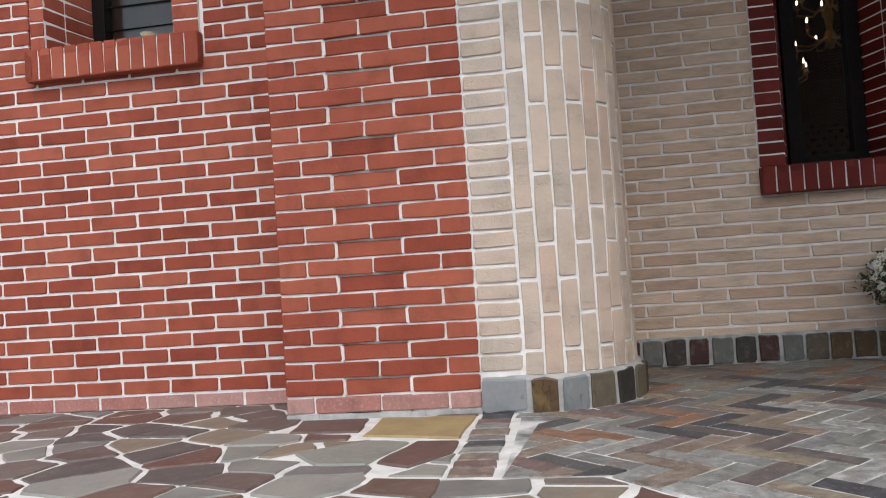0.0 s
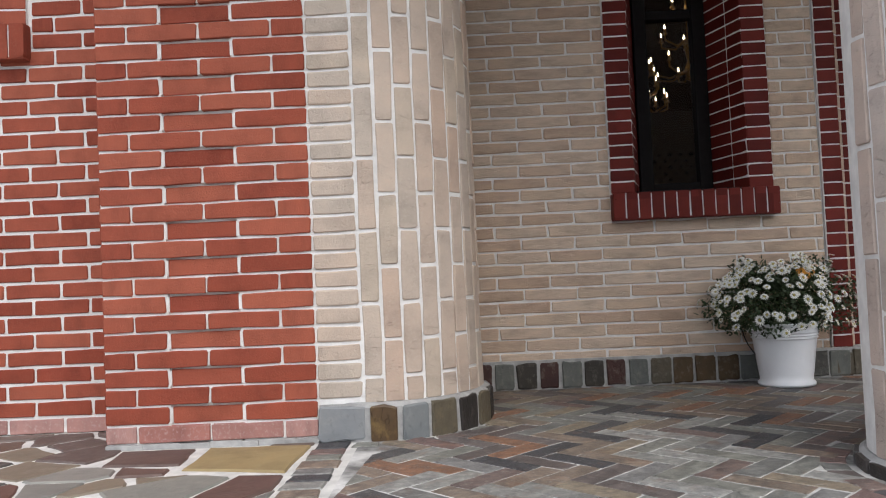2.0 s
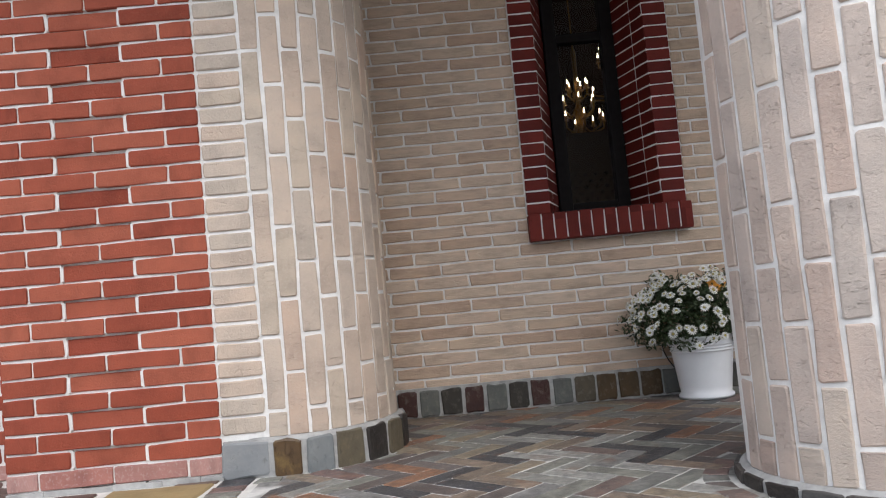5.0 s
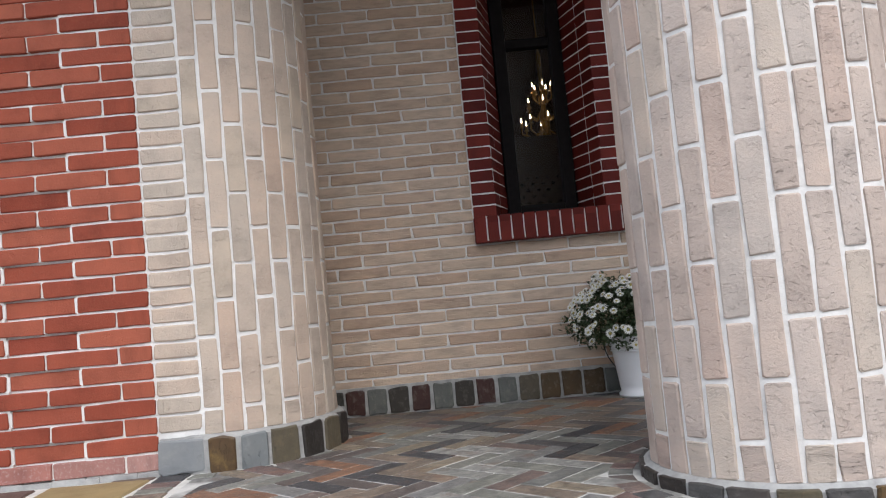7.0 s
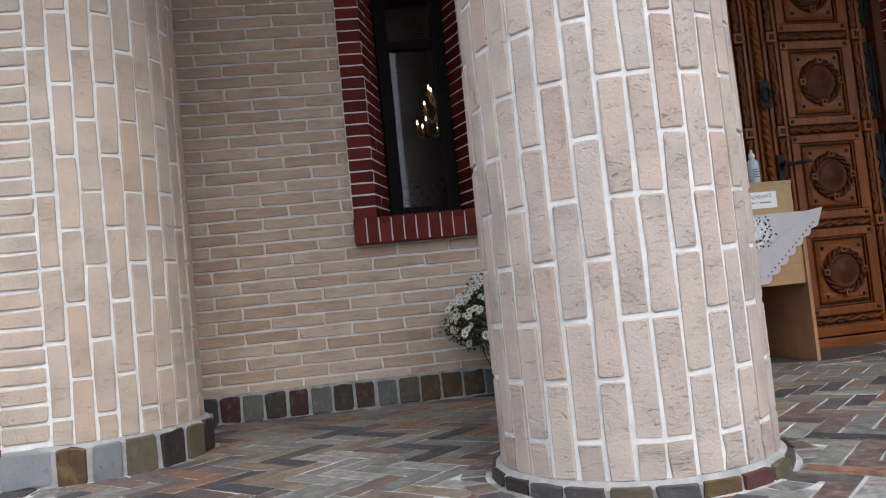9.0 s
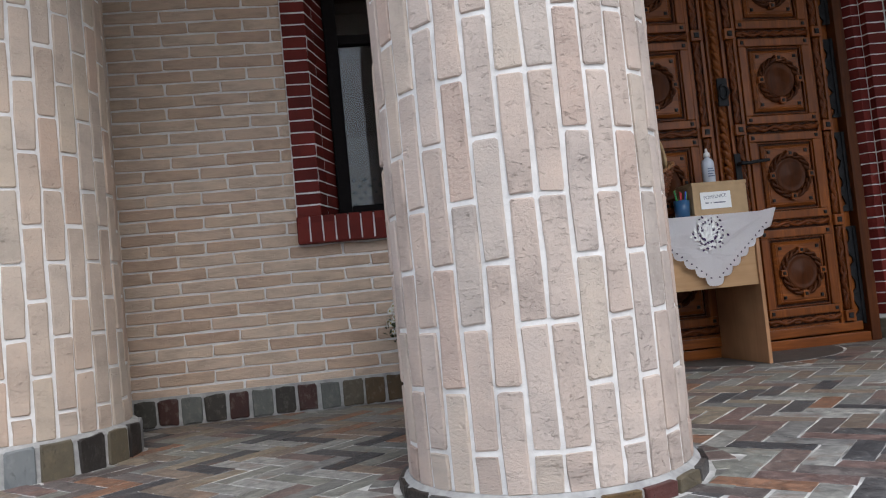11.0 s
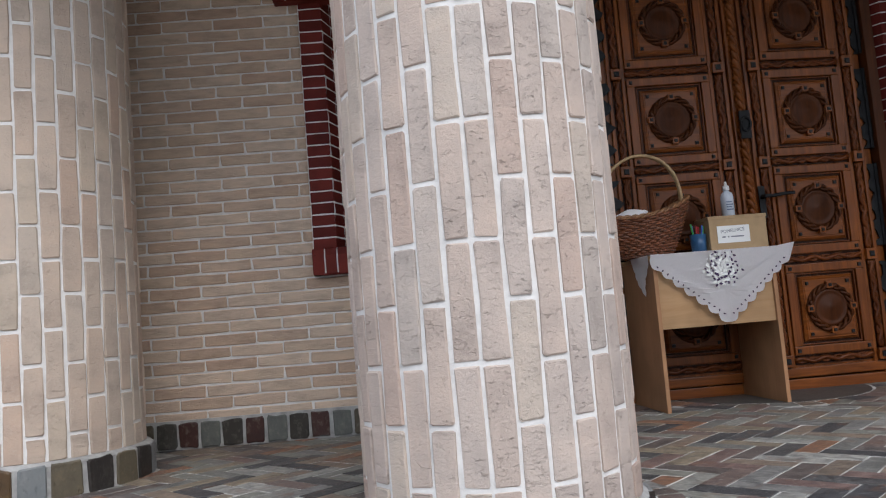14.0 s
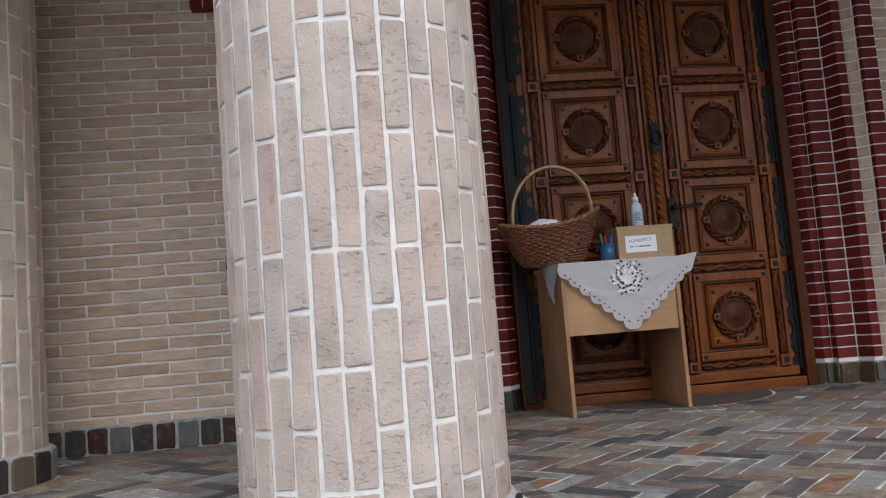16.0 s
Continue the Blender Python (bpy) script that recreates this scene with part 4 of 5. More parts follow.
def door_leaf(name, x0, x1, bx0, bx1, yd, label):
    leaf = tagged(new(name), label, "door", "double church door leaves", "structure")
    z0, z1 = 0.055, 2.42
    part("leaf_board", box(x0, x1, yd + 0.004, yd + 0.06, z0, z1, 0.004), DOOR_WOOD, leaf)
    rows = [0.14, 0.64, 1.14, 1.64, 2.14]
    for x in (bx0, bx1):
        # grooved stile, its bed coloured dark as shade, with a carved vine lying in it
        for s in (-1, 1):
            part("stile", box(x + s * 0.036 - 0.010, x + s * 0.036 + 0.010, yd - 0.012, yd + 0.01, z0 + 0.01, z1 - 0.01, 0.005), DOOR_WOOD, leaf)
        part("groove", box(x - 0.027, x + 0.027, yd - 0.001, yd + 0.01, z0 + 0.01, z1 - 0.01), RECESS_SHADE, leaf)
        for a, b in zip([0.07] + rows, rows + [2.4]):
            if b - a < 0.12:
                continue
            bm = bmesh.new()
            vine(bm, (x, yd - 0.010, a + 0.032), (x, yd - 0.010, b - 0.032), 0.017, 0.115)
            rope(bm, (x, yd - 0.006, a + 0.032), (x, yd - 0.006, b - 0.032), 0.015, 0.10)
            part("carved_vine", bm, VINE, leaf, smooth=True)
    part("bottom_rail", box(x0 + 0.01, x1 - 0.01, yd - 0.014, yd + 0.01, z0 + 0.003, 0.105, 0.006), DOOR_RAIL, leaf)
    for z in rows:
        # dark strip behind the cross vine, painting the shade of its groove
        part("groove", box(bx0 + 0.047, bx1 - 0.047, yd - 0.001, yd + 0.01, z - 0.022, z + 0.022), RECESS_SHADE, leaf)
        bm = bmesh.new()
        vine(bm, (bx0 + 0.045, yd - 0.010, z), (bx1 - 0.045, yd - 0.010, z), 0.015, 0.13)
        rope(bm, (bx0 + 0.045, yd - 0.006, z), (bx1 - 0.045, yd - 0.006, z), 0.013, 0.11)
        part("carved_vine", bm, VINE, leaf, smooth=True)
        for x in (bx0, bx1):
            square_boss(leaf, "boss", x, yd - 0.002, z, 0.028, 0.030, DOOR_WOOD)
    cx = (bx0 + bx1) / 2
    half = (bx1 - bx0) / 2
    for za, zb in zip(rows, rows[1:] + [2.6]):
        cz = (za + zb) / 2
        if cz > 2.2:
            continue
        # flat outer frame, a deep groove with a sloped moulding, and the raised panel
        hw, hh = half - 0.049, 0.224
        bm = bmesh.new()
        frame_bars(bm, cx, cz, hw, hh, 0.042, yd - 0.020, yd + 0.008, 0.005)
        frame_ = part("panel_frame", bm, DOOR_WOOD, leaf)
        # shade round the raised panel, painted as a dark bed
        part("groove", box(cx - hw + 0.043, cx + hw - 0.043, yd - 0.0005, yd + 0.008, cz - hh + 0.043, cz + hh - 0.043), RECESS_SHADE, frame_)
        bm = bmesh.new()
        frame_bars(bm, cx, cz, hw - 0.045, hh - 0.045, 0.008, yd - 0.012, yd + 0.004, 0.003)
        part("moulding", bm, VINE, frame_)
        iw, ih = hw - 0.062, hh - 0.062
        bm = bmesh.new()
        rings = []
        for inset, y in ((0.0, yd + 0.002), (0.002, yd - 0.010), (0.014, yd - 0.021), (0.018, yd - 0.0185), (0.021, yd - 0.0185), (0.024, yd - 0.021)):
            rings.append([bm.verts.new((cx + i * (iw - inset), y, cz + j * (ih - inset))) for i, j in ((-1, -1), (1, -1), (1, 1), (-1, 1))])
        for a, b in zip(rings, rings[1:]):
            for i in range(4):
                j = (i + 1) % 4
                bm.faces.new((a[i], a[j], b[j], b[i]))
        bm.faces.new(rings[-1])
        panel = part("panel", bm, DOOR_RAIL, leaf)
        yp = yd - 0.021
        bm = bmesh.new()
        add_lathe(bm, [(0.0, 0.016), (0.018, 0.017), (0.024, 0.012), (0.050, 0.014), (0.058, 0.009), (0.078, 0.010), (0.084, 0.014), (0.090, 0.006), (0.120, 0.004), (0.122, 0.0)], 44)
        bmesh.ops.rotate(bm, verts=bm.verts, cent=(0, 0, 0), matrix=Matrix.Rotation(radians(90), 3, "X"))
        bmesh.ops.translate(bm, verts=bm.verts, vec=(cx, yp, cz))
        part("medallion", bm, MEDALLION, panel, smooth=True)
        bm = bmesh.new()
        m = 120
        for s in (0, math.pi):
            pts = []
            for i in range(m):
                t = 2 * math.pi * i / m
                w = 8 * t + s
                rr = 0.106 + 0.009 * math.cos(w)
                pts.append((cx + rr * math.cos(t), yp - 0.010 - 0.007 * math.sin(w), cz + rr * math.sin(t)))
            add_tube(bm, pts, 0.0085, 6, True)
        part("carved_ring", bm, MEDALLION, panel, "dark carved wreath ring", smooth=True)
        for i, j in ((1, 0), (-1, 0), (0, 1), (0, -1)):
            square_boss(panel, "ring_stud", cx + i * 0.112, yp - 0.004, cz + j * 0.112, 0.0165, 0.022, DOOR_WOOD)
        for i in (-1, 1):
            for j in (-1, 1):
                part("nail", stud(cx + i * (iw - 0.036), yp, cz + j * (ih - 0.036), 0.0085, 0.007), IRON, panel)
                part("nail", stud(cx + i * (hw - 0.021), yd - 0.020, cz + j * (hh - 0.021), 0.009, 0.006), IRON, frame_)
    return leaf


def iron_hinge(parent, x, y, z0, z1, wide, side, seed):
    """A long wrought-iron hinge plate with a ragged inner edge and its knuckle."""
    rnd = random.Random(seed)
    bm = bmesh.new()
    n = 22
    ring_a, ring_b = [], []
    for i in range(n + 1):
        z = z0 + (z1 - z0) * i / n
        w = wide * (0.62 + 0.28 * math.sin(i * 1.15 + seed) + rnd.uniform(-0.12, 0.12))
        ring_a.append((x, z))
        ring_b.append((x + side * w, z))
    loop = ring_a + ring_b[::-1]
    f = [bm.verts.new((px, y - 0.006, pz)) for px, pz in loop]
    k = [bm.verts.new((px, y + 0.004, pz)) for px, pz in loop]
    m = len(loop)
    for i in range(n):
        a, b = i, i + 1
        c, d = m - 2 - i, m - 1 - i
        bm.faces.new((f[a], f[b], f[c], f[d]))
    for i in range(m):
        j = (i + 1) % m
        bm.faces.new((f[i], f[j], k[j], k[i]))
    add_tube(bm, [(x - side * 0.006, y - 0.008, z0 + (z1 - z0) * i / 8) for i in range(9)], 0.011, 8)
    bmesh.ops.recalc_face_normals(bm, faces=bm.faces)
    return part("hinge", bm, IRON, parent, "black wrought-iron hinge")


def build_door():
    yd = 4.045
    left = door_leaf("door_1", 2.375, 3.028, 2.455, 2.976, yd, "carved varnished oak church door leaf, closed, with round medallions")
    right = door_leaf("door_2", 3.102, 3.755, 3.157, 3.665, yd, "carved varnished oak church door leaf, closed, with black lever handle")
    for i, (a, b) in enumerate(((0.09, 0.60), (0.68, 1.10), (1.18, 1.60), (1.68, 2.10))):
        iron_hinge(left, 2.345, yd - 0.014, a, b, 0.085, 1, i + 1)
        iron_hinge(right, 3.754, yd - 0.002, a, b, 0.058, -1, i + 7)
    # middle post with a carved rope
    bm = box(3.030, 3.100, yd - 0.012, yd + 0.04, 0.06, 2.42, 0.006)
    post = part("astragal", bm, DOOR_WOOD, right)
    bm = bmesh.new()
    rope(bm, (3.065, yd - 0.022, 0.10), (3.065, yd - 0.022, 2.4), 0.022, 0.085)
    part("carved_rope", bm, DOOR_WOOD, post, smooth=True)
    # lock plate with ring, lever handle with plate
    bm = box(3.040, 3.098, yd - 0.052, yd - 0.040, 1.26, 1.405, 0.006)
    add_lathe_ring = [(3.068 + 0.024 * math.cos(t), yd - 0.058, 1.333 + 0.034 * math.sin(t)) for t in (2 * math.pi * i / 20 for i in range(20))]
    add_tube(bm, add_lathe_ring, 0.007, 6, True)
    part("lock_plate", bm, IRON, right, "black iron lock plate with ring")
    bm = box(3.112, 3.146, yd - 0.020, yd - 0.006, 0.86, 1.02, 0.004)
    add_tube(bm, [(3.128, yd - 0.02, 0.965), (3.128, yd - 0.06, 0.965), (3.16, yd - 0.068, 0.962), (3.21, yd - 0.066, 0.968), (3.275, yd - 0.062, 0.972)], lambda s: 0.011 - 0.002 * s, 8)
    part("door_handle", bm, IRON, right, "black iron lever handle")
    right.matrix_world = pose(3.10, yd, 0) @ pose(0, 0, 0, 0, 0, 4.0) @ pose(-3.10, -yd, 0)
    fr = tagged(new("door_frame"), "dark oak door frame between brick jambs", "door frame", kind="structure")
    for a, b in ((2.27, 2.371), (3.762, 3.815)):
        part("frame_post", box(a, b, yd - 0.005, yd + 0.10, 0, 2.5, 0.006), MEDALLION, fr)
    # added black strip that stands in for the dark gap beside the frame
    part("strap", box(2.282, 2.338, yd - 0.014, yd - 0.002, 0.03, 2.40, 0.004), IRON, fr, "black strip down the frame in place of a shaded gap")
    part("frame_head", box(2.371, 3.759, yd - 0.004, yd + 0.10, 2.425, 2.5, 0.006), DOOR_RAIL, fr)
    part("threshold", box(2.371, 3.759, yd + 0.0, yd + 0.10, 0, 0.05, 0.004), DOOR_RAIL, fr)
    # unseen backing behind the leaves, in the same darkened plaster
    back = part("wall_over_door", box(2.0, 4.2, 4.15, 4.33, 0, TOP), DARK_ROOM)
    tagged(back, "dark wall behind the closed door", "wall", kind="structure")


# ---- things on and round the table ----
TAB = (2.68, 3.83, 0.0)
TYAW = 3.5


def build_table():
    ob = thing("table", TAB, "small beech laminate desk with panel legs standing before the door", "table", turn=TYAW)
    w, d, h = 0.565, 0.41, 0.690
    part("tabletop", box(-w / 2 - 0.012, w / 2 + 0.012, -d / 2 - 0.008, d / 2, h - 0.018, h, 0.002), BEECH, ob)
    for s in (-1, 1):
        x = s * (w / 2 - 0.009)
        part("side_panel", box(x - 0.009, x + 0.009, -d / 2, d / 2, 0.0, h - 0.0185, 0.0015), BEECH_EDGE, ob)
    part("modesty_panel", box(-w / 2 + 0.0185, w / 2 - 0.0185, -d / 2 + 0.012, -d / 2 + 0.028, 0.362, h - 0.019, 0.001), BEECH, ob)


def scalloped(a, b, n, depth):
    """Points from a to b along n scallops that bulge to the right of the way."""
    out = []
    d = (b[0] - a[0], b[1] - a[1])
    L = math.hypot(*d)
    nx, ny = d[1] / L, -d[0] / L
    for i in range(n):
        for j in range(5):
            s = (i + j / 5) / n
            k = depth * math.sin(math.pi * j / 5)
            out.append((a[0] + d[0] * s + nx * k, a[1] + d[1] * s + ny * k))
    return out


def build_cloth():
    ob = thing("tablecloth", (TAB[0], TAB[1], 0.6915), "white linen cloth with cutwork edge lying over the desk", "tablecloth", turn=TYAW)
    yf = -0.2165
    bm = bmesh.new()
    # top: the part that lies on the board
    top = [(-0.295, -0.213), (0.295, -0.213), (0.295, 0.12), (0.05, 0.2), (-0.05, 0.2), (-0.295, 0.12)]
    vs = [bm.verts.new((x, y, 0.0015)) for x, y in top]
    bm.faces.new(vs)
    part("cloth_top", bm, LINEN, ob)

    def flap(name, outline, place):
        bm = bmesh.new()
        c = (sum(p[0] for p in outline) / len(outline), sum(p[1] for p in outline) / len(outline))
        mid = bm.verts.new(place(*c))
        ring = [bm.verts.new(place(*p)) for p in outline]
        half = [bm.verts.new(place(c[0] + (p[0] - c[0]) * 0.55, c[1] + (p[1] - c[1]) * 0.55)) for p in outline]
        n = len(ring)
        for i in range(n):
            j = (i + 1) % n
            bm.faces.new((ring[i], ring[j], half[j], half[i]))
            bm.faces.new((half[i], half[j], mid))
        bmesh.ops.solidify(bm, geom=bm.faces[:], thickness=0.0012)
        return part(name, bm, LINEN, ob, smooth=False)

    def front_place(u, v):
        sway = 0.004 * math.sin(u * 28) * min(1, -v * 6) if v < 0 else 0
        return (u, yf - 0.004 + sway, v + 0.0015)

    left_, tip, right_ = (-0.292, 0.0), (0.035, -0.32), (0.375, 0.012)
    outline = [left_] + scalloped((-0.30, -0.03), tip, 7, 0.017) + scalloped(tip, (0.35, -0.04), 7, 0.017) + [right_, (0.29, 0.0)]
    fl = flap("front_flap", outline, front_place)
    # cutwork flower and eyelets
    rnd = random.Random(3)
    bm = bmesh.new()
    dark = bmesh.new()

    def disc(b, u, v, r, lift, squash=1.0, turn=0.0, n=10):
        vs = []
        for i in range(n):
            t = 2 * math.pi * i / n
            a, c = r * math.cos(t), r * squash * math.sin(t)
            vs.append(b.verts.new((u + a * math.cos(turn) - c * math.sin(turn), yf - 0.0085 - lift, v + a * math.sin(turn) + c * math.cos(turn))))
        b.faces.new(vs)

    for k in range(130):
        t, q = k * 2.39996, 0.080 * math.sqrt((k + 0.5) / 130)
        q *= 1 + 0.16 * math.cos(6 * t)
        u, v = 0.03 + q * math.cos(t), -0.085 + q * math.sin(t)
        if k % 5 in (1, 3) and k > 14:
            disc(dark, u, v, rnd.uniform(0.004, 0.0085), 0.0022, 0.6, t + rnd.uniform(0, 3))
        else:
            disc(bm, u, v, rnd.uniform(0.006, 0.0105), 0.0003 + 0.00001 * k, 0.75, t)
    for a, b in (((-0.29, -0.05), (0.035, -0.31)), ((0.035, -0.31), (0.335, -0.05))):
        for i in range(1, 15):
            s = i / 15
            disc(dark, a[0] + (b[0] - a[0]) * s, a[1] + (b[1] - a[1]) * s + 0.012, 0.0055, 0.0, 0.55, rnd.uniform(0, 3))
    part("embroidered_petals", bm, PAPER, ob, "white raised embroidery petals")
    part("embroidery", dark, LACE, ob, "dark lilac cutwork of a flower and eyelets")["kind"] = "stuff"

    def left_place(u, v):
        return (-0.299 - 0.004 * math.sin(v * 40), u, v + 0.0015)

    flap("side_flap", [(-0.20, 0.0)] + scalloped((-0.19, -0.02), (-0.12, -0.18), 4, 0.008) + scalloped((-0.12, -0.18), (0.02, -0.03), 4, 0.008) + [(0.03, 0.0)], left_place)


def build_basket():
    ob = thing("wicker_basket", (2.425, 3.80, 0.694), "dark brown wicker basket with a pale cane handle on the desk", "basket")
    rows = 17
    bm = bmesh.new()
    m = 96

    def shape(s, t):
        """s: 0 base to 1 rim; t: the angle. The boat-like rim rises towards both ends."""
        rx = 0.135 + 0.105 * s ** 0.8
        ry = 0.085 + 0.055 * s ** 0.8
        z = 0.012 + s * (0.165 + 0.055 * math.cos(t) ** 2 + 0.03 * math.cos(t))
        return rx, ry, z

    for i in range(rows):
        s = i / (rows - 1)
        pts = []
        for j in range(m):
            t = 2 * math.pi * j / m
            rx, ry, z = shape(s, t)
            k = 0.0075 * math.cos(m / 4 * t + math.pi * i)
            pts.append(((rx + k) * math.cos(t), (ry + k) * math.sin(t), z))
        add_tube(bm, pts, 0.0066, 6, True)
    part("weave", bm, WICKER, ob, smooth=True)["kind"] = "stuff"
    bm = bmesh.new()
    for j in range(24):
        t = 2 * math.pi * j / 24
        pts = []
        for i in range(7):
            rx, ry, z = shape(i / 6, t)
            pts.append((rx * math.cos(t), ry * math.sin(t), z))
        add_tube(bm, pts, 0.005, 5)
    part("weave_stake", bm, WICKER, ob)["kind"] = "stuff"
    bm = bmesh.new()
    for s in (0, math.pi):
        pts = []
        for j in range(120):
            t = 2 * math.pi * j / 120
            rx, ry, z = shape(1.0, t)
            w = 22 * t + s
            pts.append(((rx + 0.006 * math.cos(w)) * math.cos(t), (ry + 0.006 * math.cos(w)) * math.sin(t), z + 0.006 + 0.006 * math.sin(w)))
        add_tube(bm, pts, 0.007, 5, True)
    part("rim", bm, plain("brown_cane", (0.27, 0.135, 0.06), 0.45, 0, 0.35, 60, 0.3), ob, "twisted pale-brown rim", smooth=True)
    bm = lathe([(0, 0.0), (0.133, 0.0), (0.135, 0.014), (0, 0.014)], 40)
    bmesh.ops.scale(bm, verts=bm.verts, vec=(1, 0.63, 1))
    part("base", bm, WICKER, ob)
    bm = bmesh.new()
    for off in (-0.009, 0.0, 0.009):
        pts = []
        for i in range(29):
            t = math.pi * (1 - i / 28)
            x = 0.018 + 0.195 * math.cos(t)
            z = 0.20 + 0.05 * (i / 28) + 0.255 * math.sin(t) ** 0.85 if 0 < i < 28 else (0.16 if i == 0 else 0.22)
            pts.append((x, off * (1 + 0.25 * math.sin(i * 1.4)), z))
        add_tube(bm, pts, 0.0075, 6)
    part("handle", bm, CANE, ob, "pale cane arched handle", smooth=True)
    rnd = random.Random(2)
    bm = bmesh.new()
    bmesh.ops.create_icosphere(bm, subdivisions=3, radius=1)
    for v in bm.verts:
        k = 1 + 0.22 * noise.noise(v.co * 2.3)
        v.co = Vector((v.co.x * 0.10 * k, v.co.y * 0.07 * k, v.co.z * 0.045 * k))
    cl = part("folded_cloth", bm, LINEN, None, smooth=True)
    cl.matrix_world = pose(2.40, 3.80, 0.878, 4, -6, 10)
    tagged(cl, "crumpled white cloth lying in the wicker basket", "cloth")
    bm = bmesh.new()
    bmesh.ops.create_icosphere(bm, subdivisions=3, radius=1)
    for v in bm.verts:
        k = 1 + 0.1 * noise.noise(v.co * 3)
        v.co = Vector((v.co.x * 0.185 * k, v.co.y * 0.108 * k, v.co.z * 0.06 * k))
    # added dark fill: hides gaps in the weave and paints the shade inside
    fill = part("basket_lining", bm, RECESS_SHADE, ob)
    fill.location = (0.0, 0, 0.085)


def words(parent, text, size, m, material, name="lettering"):
    cu = bpy.data.curves.new(name, "FONT")
    cu.body, cu.size, cu.align_x, cu.align_y = text, size, "CENTER", "CENTER"
    cu.extrude = 0.0002
    cu.materials.append(material)
    ob = new(name, cu)
    ob.parent = parent
    ob.matrix_basis = m
    return ob


def build_table_things():
    # cardboard box with a paper note
    ob = thing("cardboard_box", (2.882, 3.862, 0.694), "brown cardboard box with a handwritten white note on its front", "box", turn=TYAW)
    bm = box(-0.14, 0.14, -0.075, 0.075, 0, 0.158, 0.002)
    part("carton", bm, CARD, ob)
    part("lid", box(-0.143, 0.143, -0.077, 0.078, 0.150, 0.166, 0.002), CARD, ob)
    note = part("note", box(-0.105, 0.052, -0.0792, -0.078, 0.038, 0.118), PAPER, ob, "white handwritten paper note")
    words(note, "POMELNICE", 0.022, pose(-0.030, -0.0796, 0.094, 90, -4, 0), PENCIL)
    bm = bmesh.new()
    for a, b in ((-0.083, -0.066), (-0.056, -0.050), (-0.040, 0.022)):
        add_box(bm, a, b, -0.0798, -0.0793, 0.063, 0.069)
    part("writing_bar", bm, PENCIL, note)
    # bottle of hand gel
    ob = thing("pump_bottle", (2.884, 3.87, 0.862), "pale translucent plastic bottle with a white cap on the box", "bottle")
    part("bottle_body", lathe([(0, 0), (0.027, 0.0), (0.030, 0.005), (0.030, 0.095), (0.026, 0.112), (0.013, 0.122), (0.013, 0.130), (0, 0.130)], 28), BOTTLE, ob, smooth=True)
    part("cap", lathe([(0, 0.128), (0.016, 0.128), (0.015, 0.148), (0.007, 0.152), (0.006, 0.170), (0, 0.171)], 20), CAPW, ob, "white nozzle cap", smooth=True)
    bm = bmesh.new()
    for i in range(4):
        add_box(bm, -0.018, 0.014 - 0.006 * (i % 2), -0.0312, -0.0304, 0.030 + i * 0.012, 0.035 + i * 0.012)
    part("label_bar", bm, plain("label_ink", (0.12, 0.16, 0.26), 0.6), ob)
    # cup of pens
    ob = thing("pen_cup", (2.703, 3.815, 0.694), "dark blue plastic cup holding coloured pens", "pen cup")
    part("cup", lathe([(0, 0), (0.033, 0), (0.038, 0.09), (0.035, 0.09), (0.031, 0.004), (0, 0.004)], 24), CUPB, ob, smooth=True)
    rnd = random.Random(4)
    for i in range(6):
        a = i * 1.05
        bm = bmesh.new()
        x, y = 0.018 * math.cos(a), 0.018 * math.sin(a)
        add_tube(bm, [(x * 0.5, y * 0.5, 0.008), (x * 1.5, y * 1.5, 0.10 + rnd.uniform(0, 0.03)), (x * 1.6, y * 1.6, 0.125 + rnd.uniform(0.0, 0.02))], 0.004, 7)
        p = part("pen", bm, PENS[i % 3], None)
        p.matrix_world = pose(2.703, 3.815, 0.694)
        tagged(p, "coloured ballpoint pen standing in the cup", "pen", "pens in the cup")


